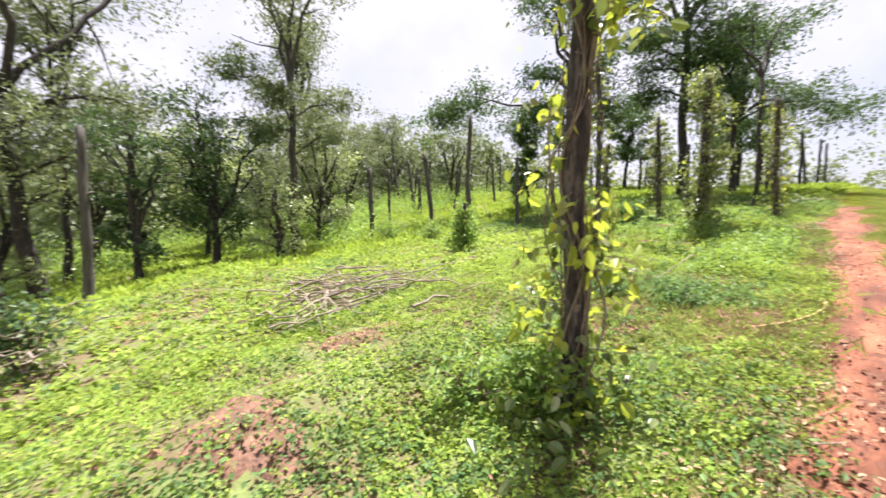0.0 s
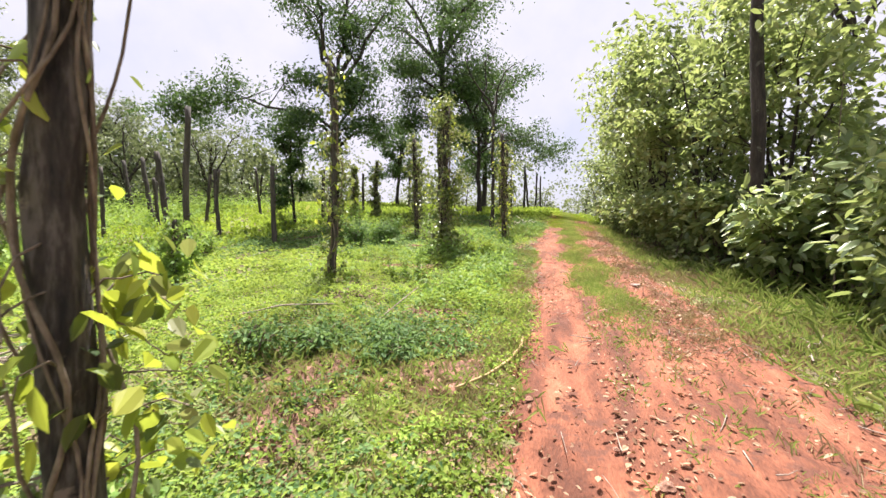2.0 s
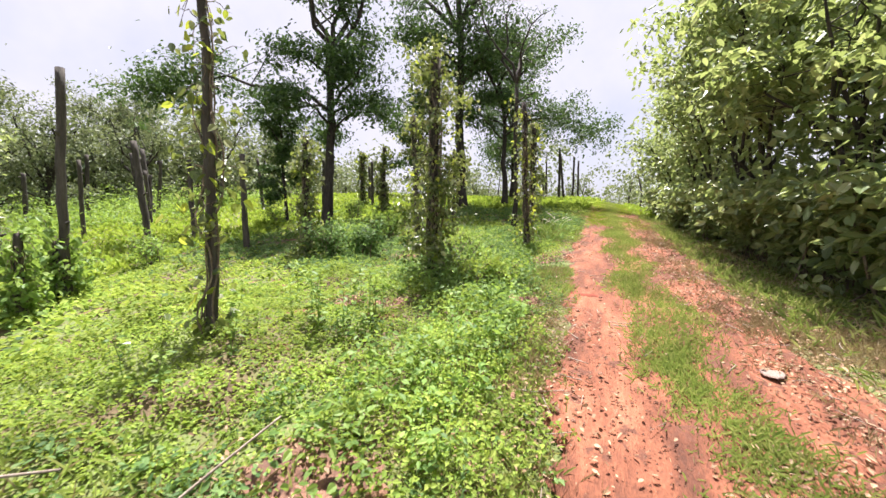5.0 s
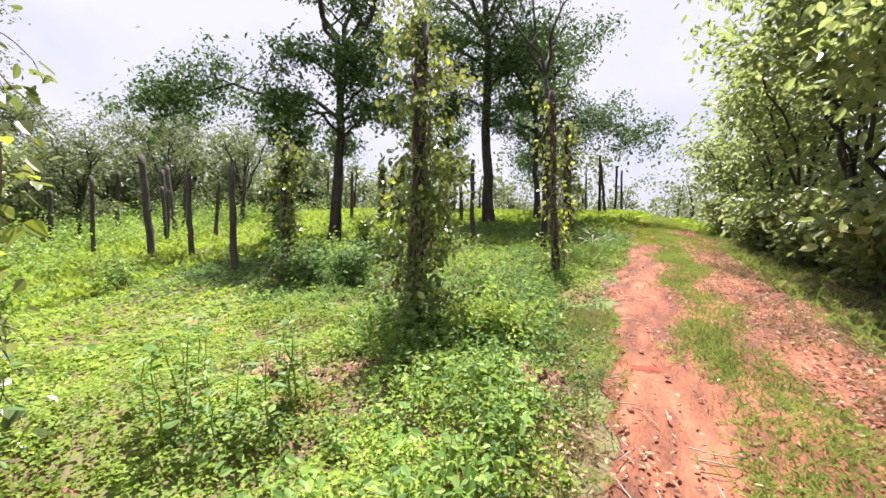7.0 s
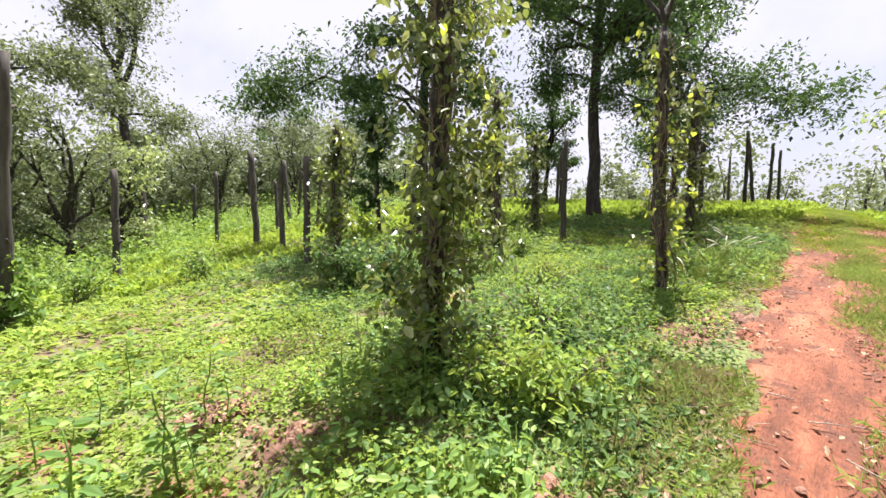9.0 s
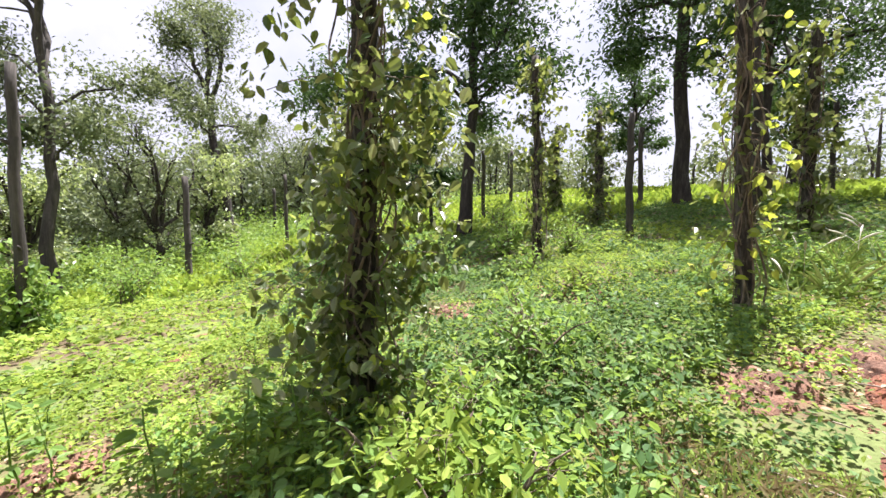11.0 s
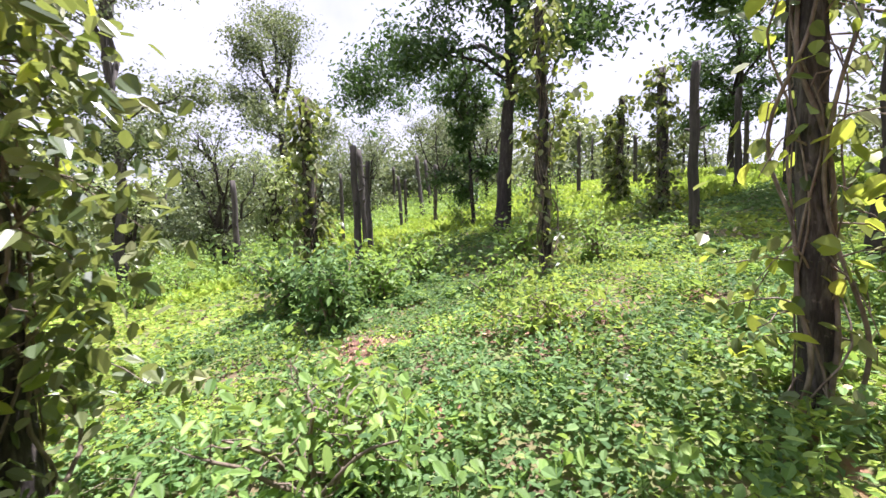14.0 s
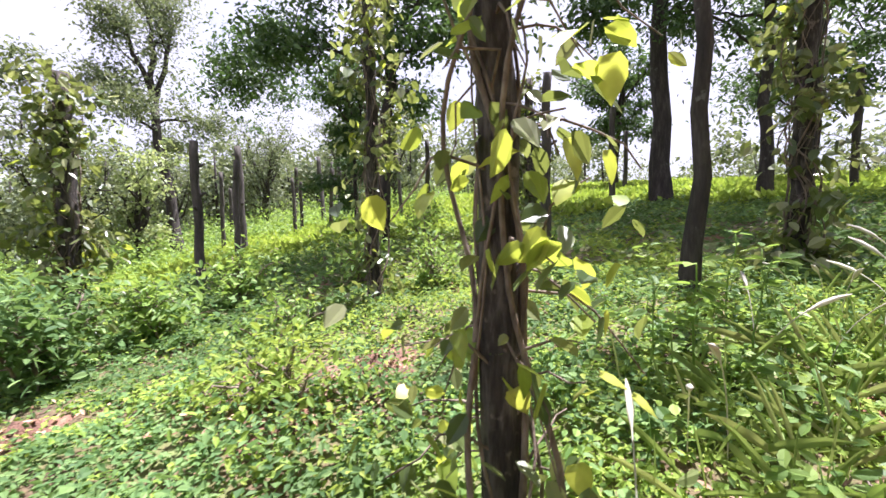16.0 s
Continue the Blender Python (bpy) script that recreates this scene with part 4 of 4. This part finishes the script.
# -- bare posts of the plantation
for k, (x, y, h, r, lx, ly) in enumerate((
        (-8.65, 11.05, 3.9, 0.075, 0.03, 0.05), (-10.80, 16.78, 3.0, 0.10, -0.1, 0.0), (-18.30, 18.54, 4.2, 0.15, -0.75, 0.0), (-14.61, 17.91, 3.1, 0.10, -0.35, 0.1),
        (-22.68, 21.51, 3.0, 0.10, -0.4, 0.0), (-23.69, 22.06, 2.7, 0.10, 0.2, 0.0), (-20.46, 22.65, 3.0, 0.10, 0.4, 0.0), (-26.62, 24.26, 4.4, 0.16, -1.0, 0.0),
        (-28.87, 25.92, 3.6, 0.12, 0.5, 0.0), (-33.31, 24.20, 4.4, 0.14, 0.0, 0.0), (-32.23, 27.00, 4.4, 0.16, -1.0, 0.0), (-24.41, 27.08, 3.4, 0.12, 0.3, 0.2),
        (-12.82, 2.41, 4.2, 0.11, -0.15, 0.0), (-22.09, 18.17, 3.7, 0.10, -0.2, 0.0), (-12.35, 27.08, 2.6, 0.09, 0.0, 0.0), (-13.22, 23.84, 2.9, 0.09, 0.0, 0.0),
        (-16.05, 28.28, 3.0, 0.10, 0.0, 0.1), (-14.39, 30.08, 2.4, 0.10, 0.0, 0.0), (-11.41, 32.79, 2.6, 0.10, 0.1, 0.0), (-19.38, 26.01, 3.2, 0.10, -0.4, 0.0),
        (-17.36, 13.53, 3.7, 0.12, -0.3, 0.0), (-29.36, 19.21, 3.4, 0.12, 0.0, 0.0), (-5.26, 21.12, 2.7, 0.08, 0.0, 0.0), (-8.68, 27.79, 3.0, 0.1, 0.05, 0.0))):
    post((x, y), h, r, 300 + k, (lx, ly), "weathered grey wooden plantation post, split and leaning" if abs(lx) > 0.3 else "weathered grey wooden plantation post standing upright")
for k, (x, y, h, lx) in enumerate(((-2.53, 32.54, 3.3, 0.0), (-2.38, 34.10, 3.0, -0.25), (-2.07, 37.34, 3.1, 0.1), (-1.75, 39.4, 3.0, 0.0), (-3.68, 30.07, 3.0, 0.0),
                                   (-4.62, 35.09, 3.2, 0.0), (-6.09, 36.75, 3.3, 0.1))):
    post((x, y), h, 0.08, 340 + k, (lx, 0), "dark weathered post in the row beside the track", mat=M_BARK, group="posts beside the track")

# -- tall trees left of the track
tree((-10.75, 20.8), 13.5, 0.21, 6.6, 201, 3.6, 9000, (-0.15, 0.5), leaf=0.19, label="tall dark-trunked tree with airy dark green crown", low=((4.8, -6.6, -2.0, 1.0), (4.8, 1.6, 0.5, 2.6)), extra=((-6.8, -2.0, 5.6, 45), (-5.4, -1.6, 6.4, 25)), thick=2.5, side=8, open_from=0.5)
tree((-7.3, 28.2), 15.5, 0.27, 9.6, 202, 4.8, 12000, (-0.2, 0.3), leaf=0.22, label="tall dark tree with broad spreading crown", low=((7.2, -2.6, 0.0, 0.6), (7.0, 2.2, -0.4, 0.6)), thick=1.8, side=8, open_from=0.55)
tree((-5.12, 28.94), 9.8, 0.16, 5.1, 203, 3.6, 7000, (-0.05, 0.1), leaf=0.18, label="forked tree whose low crown hangs towards the track", limbs=3, low=((3.9, 4.2, 1.2, 0.2), (4.4, 2.6, 2.2, 0.6)), extra=((4.2, 1.2, 3.9, 36), (2.6, 0.8, 4.4, 30)), thick=1.8, side=5, open_from=0.6)
tree((-6.19, 36.19), 11.0, 0.22, 5.0, 205, 3.2, 6000, (0.1, 0), leaf=0.22, label="dark tree in the row above the plantation", thick=1.8, side=6, open_from=0.45)
tree((-2.9, 20.4), 7.6, 0.085, 4.8, 213, 1.7, 380, (0.05, 0.1), leaf=0.13, label="slim dark tree at the track edge with light crown", limbs=3, thick=1.5, side=2, open_from=0.8)
tree((-13.32, 35.00), 6.8, 0.16, 3.4, 206, 2.4, 4000, (0.2, 0), leaf=0.24, label="dark tree in the row above the plantation", side=6)
tree((-27.10, 16.45), 15.5, 0.30, 8.6, 207, 4.6, 8500, (-2.2, -0.8), M_PALETREE, 0.22, "leaning forked tree with thin grey-green foliage", limbs=2, low=((6.0, -3.2, 0.0, 0.4),), side=3, open_from=0.75)
tree((-18.15, 9.9), 13.6, 0.19, 7.4, 208, 3.2, 8000, (-0.4, 0.0), M_PALETREE, 0.18, "slim tall tree with fine grey-green foliage", limbs=3, low=((5.6, -2.0, -0.6, 0.2),), bark=M_POST, side=5, open_from=0.6)
tree((-20.3, 1.5), 15.0, 0.27, 7.0, 209, 5.2, 6500, (-0.9, -0.9), M_PALETREE, 0.2, "thick-trunked leaning tree with drooping grey-green crown", low=((4.6, -1.2, -1.6, 3.0), (6.0, 2.6, 3.4, 0.8), (5.6, -3.0, -1.0, 1.0)), side=7, open_from=0.6)
tree((-24.3, 2.3), 14.0, 0.16, 7.5, 210, 3.6, 7000, (-0.2, 0.0), M_PALETREE, 0.2, "slim tree with grey-green crown", side=4, open_from=0.6)
tree((-46.5, 34.5), 10.0, 0.24, 6.8, 211, 4.6, 6500, (-0.4, 0.3), M_PALETREE, 0.26, "flat-topped spreading tree far across the slope", limbs=7, side=2, open_from=0.85)
tree((-13.1, 21.14), 5.0, 0.08, 2.9, 212, 1.3, 3600, (-0.35, 0.1), M_TREE, 0.16, "small dark leafy tree on the open slope", low=((1.3, -0.9, 0.2, -0.1),), side=4, open_from=0.4)
for k, (x, y, h, cr, n, m) in enumerate(((-18.7, 6.7, 7.2, 1.9, 6500, M_TREE), (-17.2, 3.9, 5.4, 1.1, 3600, M_TREE), (-21.48, 12.70, 6.4, 2.0, 4500, M_PALETREE), (-24.85, 14.79, 5.6, 1.8, 3500, M_THICK),
                                         (-16.0, 8.2, 3.2, 1.3, 1900, M_THICK), (-33.29, 21.97, 7.5, 2.6, 4500, M_PALETREE), (-39.94, 16.32, 7.0, 2.6, 4000, M_PALETREE), (-27.79, 29.84, 7.0, 2.6, 4000, M_PALETREE),
                                         (-31.0, 11.0, 8.0, 3.0, 4500, M_PALETREE), (-25.0, 8.0, 6.5, 2.4, 4000, M_THICK), (-36.72, 29.75, 8.0, 3.0, 4500, M_PALETREE), (-21.0, 0.5, 6.0, 2.2, 4000, M_THICK),
                                         (-42.23, 23.00, 8.0, 3.0, 4500, M_PALETREE), (-28.0, 3.5, 8.0, 3.0, 4500, M_PALETREE), (-17.0, -2.5, 7.0, 2.6, 4000, M_PALETREE))):
    tree((x, y), h, 0.09 + 0.012 * h, h * 0.28, 230 + k, cr, int(n * 0.6), (0, 0), m, 0.17 if x > -24 else 0.24, "bushy dark green young tree on the lower slope" if m is not M_PALETREE else "hazy grey-green tree on the lower slope",
         group="young trees on the slope", puff=0.2, limbs=5,
         low=((h * 0.14, cr * 0.6, cr * 0.4, h * 0.12), (h * 0.17, -cr * 0.6, cr * 0.3, h * 0.16), (h * 0.2, 0.1, -cr * 0.7, h * 0.12), (h * 0.24, -cr * 0.3, -cr * 0.4, h * 0.25)))

# -- thicket right of the track
tree((3.5, 12.0), 13.0, 0.13, 7.5, 251, 2.6, 5000, (-0.3, 0.1), M_THICK, 0.16, "tall straight trunk rising from the roadside thicket", group="thicket trees")
for k, (x, y, h, r_, n) in enumerate(((5.6, 9.8, 10.5, 0.11, 5000), (6.8, 12.8, 12.0, 0.14, 5200), (6.2, 16.5, 11.0, 0.13, 5000), (5.6, 20.5, 10.5, 0.12, 4500), (8.5, 8.5, 11.5, 0.15, 4500), (9.0, 18.0, 12.5, 0.15, 4500),
                                      (5.2, 6.5, 9.5, 0.11, 4200), (7.5, 3.5, 10.0, 0.13, 4200), (7.0, 25.0, 10.0, 0.13, 4200))):
    tree((x + 0.7, y), h, r_, h * 0.45, 260 + k, 2.2, int(n * 0.32), (random.uniform(-0.3, 0.3), 0), M_THICK, 0.16, "slender tree standing in the roadside thicket", group="thicket trees", puff=0.2)
for k, (x, y, h, cr, n) in enumerate(((4.0, 15.0, 5.6, 1.7, 6500), (3.7, 17.2, 6.2, 1.9, 6500), (3.9, 19.6, 6.4, 2.0, 6500), (3.7, 22.2, 6.0, 2.0, 6000), (3.9, 25.0, 5.6, 2.0, 5500), (3.8, 28.0, 5.2, 1.9, 5000), (4.2, 31.0, 5.0, 1.9, 4500),
                                      (4.9, 13.2, 5.0, 1.6, 5000), (5.4, 17.8, 7.2, 2.0, 5500))):
    tree((x - 0.3, y), h, 0.075, h * 0.22, 280 + k, cr, int(n * 0.5), (-0.35, 0.0), M_THICK, 0.19, "leafy many-branched young tree leaning over the track", group="thicket saplings", limbs=5, six=True, puff=0.19,
         low=((0.8, -0.9, 0.2, 0.6), (0.9, -0.4, -0.8, 0.5)))
for k, (x, y, h, r_, n) in enumerate(((3.55, 9.2, 1.9, 0.85, 900), (4.1, 10.8, 2.2, 0.9, 900), (3.4, 11.6, 1.5, 0.8, 800), (3.35, 13.8, 1.9, 0.9, 900), (3.1, 15.8, 1.3, 0.8, 800), (2.95, 18.2, 1.2, 0.8, 800), (2.7, 20.8, 1.2, 0.8, 700),
                                      (4.0, 7.6, 1.8, 0.8, 800), (4.6, 5.8, 1.9, 0.9, 800), (2.6, 23.8, 1.2, 0.8, 700), (2.6, 27.0, 1.3, 0.9, 700), (2.7, 30.5, 1.4, 0.9, 700))):
    shrub((x, y), h, r_, 400 + k, n, M_THICK, 0.2 if k < 4 else 0.15, "broad-leaved green bush at the edge of the thicket", group="thicket bushes")



def thicket_growth():
    """Leafy shoots that fill the thicket from the ground to head height and above."""
    rng = np.random.default_rng(67)
    n = 620
    y = rng.uniform(3, 36, n)
    x = road_right(y) + 1.25 + np.where(y < 14, 0.75, 0.1) + np.abs(rng.normal(0, 1.3, n))
    top = np.where(rng.uniform(0, 1, n) < 0.7, rng.uniform(0.3, 1.5, n), rng.uniform(1.2, 3.6, n)) * np.clip((x - road_right(y)) / 1.9, 0.35, 1)
    per = 60
    C = np.repeat(np.stack([x, y, gz(x, y) + top], 1), per, 0)
    P = C + rng.standard_normal(C.shape) * np.array([0.30, 0.30, 0.22])
    P[:, 2] = np.maximum(P[:, 2], gz(P[:, 0], P[:, 1]) + 0.05)
    v, f = scatter_leaves(rng, P, 0.17, True, 0.55, 0.35, 0.58, 0.5)
    tagged(put("thicket_growth", mesh_np("thicket_growth", v, f, M_THICK)), "dense broad green leaves filling the roadside thicket", "undergrowth", kind="stuff")
    lines = []
    for a, b, c in zip(x, y, top):
        z = gz1(a, b)
        lines.append((np.array([(a + rng.normal(0, 0.15), b + rng.normal(0, 0.15), z - 0.05), (a + rng.normal(0, 0.06), b, z + c * 0.55), (a, b, z + c)]), np.array([0.016, 0.012, 0.005])))
    v, f = tubes(lines, 5)
    tagged(put("thicket_stems", mesh_np("thicket_stems", v, f, M_STEM, True)), "thin brown stems inside the roadside thicket", "undergrowth", kind="stuff")


thicket_growth()

# -- weeds and low bushes left of the track
# the two bushes near (-5.9, 15.3) have shade put into their leaf colour
for k, (x, y, h, r_, n, m) in enumerate(((-7.6, 1.5, 0.95, 0.6, 650, M_TREE), (-3.2, 7.0, 0.28, 0.38, 420, M_DEEP_SHADE), (-2.7, 7.5, 0.2, 0.4, 360, M_DEEP_SHADE), (-1.9, 7.4, 0.18, 0.4, 380, M_DEEP_SHADE), (-1.72, 13.72, 0.4, 0.42, 420, M_COVER), (-2.42, 14.2, 0.45, 0.45, 420, M_WEED), (-2.64, 15.01, 0.6, 0.5, 520, M_WEED), (-2.17, 13.56, 0.55, 0.45, 480, M_COVER), (-1.68, 14.68, 0.45, 0.4, 420, M_COVER),
                                         (-5.5, 15.45, 0.75, 0.6, 800, M_DEEP_SHADE), (-1.86, 4.55, 0.5, 0.42, 1100, M_WEED), (-2.5, 4.35, 0.4, 0.45, 420, M_WEED), (-4.67, 17.11, 0.4, 0.5, 420, M_WEED), (-6.69, 18.77, 0.7, 0.6, 500, M_WEED),
                                         (-5.35, 19.11, 0.6, 0.6, 500, M_WEED), (-7.34, 17.08, 0.8, 0.6, 520, M_WEED), (-6.33, 16.20, 0.7, 0.6, 520, M_WEED), 
                                         (-6.3, 15.1, 0.9, 0.6, 700, M_DEEP_SHADE), (-11.5, 12.0, 0.8, 0.7, 500, M_WEED), (-14.22, 12.33, 1.0, 0.9, 700, M_WEED), (-11.56, 14.36, 0.8, 0.7, 500, M_WEED),
                                         (-3.44, 16.90, 0.35, 0.5, 420, M_COVER), (-1.98, 16.58, 0.35, 0.5, 420, M_COVER), (-10.07, 21.75, 0.9, 0.7, 500, M_WEED), (-13.41, 21.04, 0.9, 0.8, 500, M_WEED))):
    if float(near_path(np.array([x]), np.array([y]))[0]) < 1.0:
        continue
    shrub((x, y), h, r_, 430 + k, int(n * 1.5), m, 0.06 if h < 0.7 else 0.085, "leafy green weed bush growing from the creepers", name="weed_bush", stems=9, group="weed bushes")


def weed_plant(seed):
    """A single upright weed with paired, broad leaves."""
    rng = np.random.default_rng(seed)
    top = thing("weed_plant", (0, 0, 0), "upright broad-leaved weed rising above the creepers", "weed", "upright weeds")
    p, q = wobble(rng, (0, 0, -0.03), (0.04, 0.02, 0.62), 7, 0.012, (1, 0.5), 0.007)
    v, f = tubes([(p, q)], 5)
    put("stem", mesh_np("stem", v, f, M_WEED, True), top)
    k = rng.integers(1, 7, 22)
    az = rng.uniform(0, 6.3, 22)
    D = unit(np.stack([np.cos(az), np.sin(az), rng.uniform(-0.2, 0.5, 22)], 1))
    v, f = blades(p[k] + D * 0.03, D, np.array([[0, 0, 1.0]]) + 0.3 * rng.standard_normal((22, 3)), rng.uniform(0.06, 0.115, 22), rng.uniform(0.035, 0.062, 22), True)
    put("foliage", mesh_np("foliage", v, f, M_WEED), top)
    return top


rw = random.Random(4)
kinds = [weed_plant(470), weed_plant(471), weed_plant(472)]
for ob, (x, y) in zip(kinds, ((-3.0, 11.6), (-3.4, 11.0), (-2.8, 13.0))):
    ob.location = (x, y, gz1(x, y))
for k in range(46):
    cx, cy, sx, sy = rw.choice(((-3.3, 10.8, 0.5, 0.9), (-2.9, 13.2, 0.4, 0.4), (-2.1, 18.6, 0.3, 0.6)))
    x, y = rw.gauss(cx, sx), rw.gauss(cy, sy)
    if x > -1.5 or float(near_path(np.array([x]), np.array([y]))[0]) < 1.7:
        continue
    s = rw.uniform(0.5, 1.15)
    ob = copy_thing(kinds[k % 3], pose(x, y, gz1(x, y), rw.uniform(-10, 10), rw.uniform(-10, 10), rw.uniform(0, 360)))
    ob.scale = (s, s, s)


def stick_pile(at, seed, n, length, label, name="brush_pile", flat=0.35):
    rng = np.random.default_rng(seed)
    x, y = at
    top = thing(name, (x, y, gz1(x, y)), label, "brush pile")
    for _ in range(n):
        c = rng.normal(0, 1, 3) * np.array([length * 0.3, length * 0.22, 0.0])
        az = rng.normal(0.5, 0.6)
        ln = length * rng.uniform(0.3, 0.7)
        d = np.array([math.cos(az), math.sin(az), rng.normal(0.05, 0.13)])
        a, b = c - d * ln / 2, c + d * ln / 2
        base = np.array([gz1(x + q_[0], y + q_[1]) - gz1(x, y) for q_ in (a, b)])
        lift = rng.uniform(0.05, flat)
        a[2], b[2] = base[0] + lift * 0.6 + 0.03, base[1] + lift + 0.03
        p, q = wobble(rng, a, b, 8, 0.05, (1, 0.35), rng.uniform(0.008, 0.024))
        ln_ = [(p, q)]
        for j in (3, 5):
            ln_.append(wobble(rng, p[j], p[j] + (d + rng.normal(0, 0.6, 3) * [1, 1, 0.4]) * ln * 0.25, 4, 0.02, (1, 0.4), q[j] * 0.6))
        v, f = tubes(ln_, 5)
        put("stick", mesh_np("stick", v, f, M_TWIG, True), top)


stick_pile((-6.2, 5.3), 501, 46, 3.0, "pile of dry grey cut branches lying on the weeds")
stick_pile((-7.45, 1.55), 504, 16, 1.5, "heap of dry cut branches under dark leaves", "branch_heap", 0.8)
stick_pile((2.95, 7.7), 502, 12, 1.3, "dry grey branches lying at the track edge", "dead_branches", 0.2)


def bent_stick(name, pts, r, mat, label):
    P = np.array([(x, y, gz1(x, y) + dz) for x, y, dz in pts])
    s = np.linspace(0, len(P) - 1, 30)
    P = np.stack([np.interp(s, np.arange(len(P)), P[:, k]) for k in range(3)], 1)
    for _ in range(3):
        P[1:-1] = (P[:-2] + 2 * P[1:-1] + P[2:]) / 4
    v, f = tubes([(P, np.linspace(r, r * 0.7, 30))], 8)
    tagged(put(name, mesh_np(name, v, f, mat, True)), label, "stick")


bent_stick("bent_stick", ((-0.50, 8.15, 0.06), (-0.50, 7.85, 0.06), (-0.58, 7.5, 0.06), (-0.72, 7.15, 0.07), (-0.95, 6.85, 0.07)), 0.016, M_HOSE, "curved tan stick lying on the track edge")
bent_stick("fallen_stick", ((-3.9, 7.6, 0.12), (-3.5, 7.9, 0.16), (-3.0, 8.3, 0.18)), 0.012, M_TWIG, "thin dry stick lying on the weeds")
bent_stick("fallen_stick", ((-2.35, 8.3, 0.10), (-2.2, 8.6, 0.25), (-2.05, 8.95, 0.4)), 0.010, M_TWIG, "thin dry stick poking from the weeds")


def flower(at):
    x, y = at
    rng = np.random.default_rng(9)
    top = thing("yellow_flower", (x, y, gz1(x, y)), "small yellow flower on a thin stalk", "flower")
    p, q = wobble(rng, (0.06, 0, -0.02), (0, 0, 0.34), 6, 0.01, (1, 0.6), 0.004)
    v, f = tubes([(p, q)], 5)
    put("stalk", mesh_np("stalk", v, f, M_WEED, True), top)
    az = np.linspace(0, 6.28, 12, endpoint=False)
    D = np.stack([np.cos(az), np.sin(az), 0.25 + 0 * az], 1)
    v, f = blades(np.repeat(p[-1:], 12, 0), unit(D), np.repeat([[0, 0, 1.0]], 12, 0), np.full(12, 0.035), np.full(12, 0.016), True)
    put("petals", mesh_np("petals", v, f, M_FLOWER), top)


flower((-5.06, 17.50))


# seed heads of tall grass at the track's edge
def seed_grass():
    rng = np.random.default_rng(77)
    V, Fs, n0 = [], [], 0
    for _ in range(16):
        c = ((-1.8, 18.2), (-1.55, 19.6), (-1.5, 20.4))[int(rng.integers(0, 3))]
        x, y = rng.normal(c[0], 0.25), rng.normal(c[1], 0.35)
        az = rng.uniform(0, 6.3)
        z = gz1(x, y)
        h = rng.uniform(0.5, 0.85)
        s = np.linspace(0, 1, 12)
        P = np.stack([x + math.cos(az) * 0.4 * s ** 2, y + math.sin(az) * 0.4 * s ** 2, z + h * (s - 0.22 * s ** 3)], 1)
        R = np.where(s > 0.72, 0.011 * np.sin((s - 0.72) / 0.28 * np.pi) + 0.003, 0.0028)
        v, f = tubes([(P, R)], 5)
        V.append(v), Fs.append(f + n0)
        n0 += len(v)
    tagged(put("seed_grass", mesh_np("seed_grass", np.concatenate(V), np.concatenate(Fs), M_SEED, True)), "pale feathery seed heads on tall grass stalks", "grass", kind="stuff")


seed_grass()


# -- rank undergrowth on the lower slope
def undergrowth():
    rng = np.random.default_rng(61)
    n = 900
    x, y = rng.uniform(-46, -12, n), rng.uniform(-8, 36, n)
    keep = rng.uniform(0, 1, n) < np.clip(0.35 + 1.1 * fbm(x * 0.5, y * 0.5, 2.2) + (-x - 16) / 30 - 0.5 * (y > 16) * (x > -22) - 0.6 * (x > -17), 0, 1)
    x, y = x[keep], y[keep]
    hh = rng.uniform(0.4, 1.5, len(x)) * (1 + (-x - 12) / 40)
    per = 110
    C = np.repeat(np.stack([x, y, gz(x, y)], 1), per, 0)
    H = np.repeat(hh, per)
    P = C + rng.standard_normal(C.shape) * np.stack([H * 0.5, H * 0.5, 0 * H], 1)
    P[:, 2] += np.abs(rng.normal(0, 0.45, len(H))) * H + 0.05
    v, f = scatter_leaves(rng, P, 0.17, False, 0.8, 0.2, 0.55)
    tagged(put("undergrowth", mesh_np("undergrowth", v, f, M_WEED)), "rank green undergrowth on the lower slope", "undergrowth", kind="stuff")


undergrowth()


# -- far woods round the field and along the horizon
def far_woods():
    rng = np.random.default_rng(31)
    lines, C, S = [], [], []
    for k in range(620):
        az = rng.uniform(-2.7, 1.6) if k < 330 else rng.uniform(-2.4, -0.75)
        d = rng.uniform(48, 150) if k < 330 else rng.uniform(40, 95)
        x, y = -4 + math.sin(az) * d, 14 + math.cos(az) * d
        if abs(x - 0.3) < 4 and y > 0:
            continue
        z = gz1(x, y)
        h = rng.uniform(4, 9) * (1 + d / 260)
        lines.append((np.array([(x, y, z - 0.3), (x + rng.normal(0, 0.3), y, z + h * 0.4), (x + rng.normal(0, 0.5), y, z + h * 0.8)]), np.array([0.2, 0.15, 0.07])))
        for _ in range(9):
            C.append((x + rng.normal(0, h * 0.22), y + rng.normal(0, h * 0.22), z + h * rng.uniform(0.08 if k >= 330 else 0.25, 1.0)))
            S.append(h * 0.095)
    C, S = np.array(C), np.array(S)
    n = 46
    P = np.repeat(C, n, 0) + rng.standard_normal((len(C) * n, 3)) * np.repeat(S, n)[:, None]
    v, f = scatter_leaves(rng, P, 0.55, False, 1.0, 0.3, 0.7)
    top = thing("far_woods", (0, 0, 0), "hazy grey-green woods beyond the fields", "woods", kind="stuff")
    put("crown", mesh_np("crown", v, f, M_PALETREE), top)
    v, f = tubes(lines, 5)
    put("trunk", mesh_np("trunk", v, f, M_BARK, True), top)


far_woods()
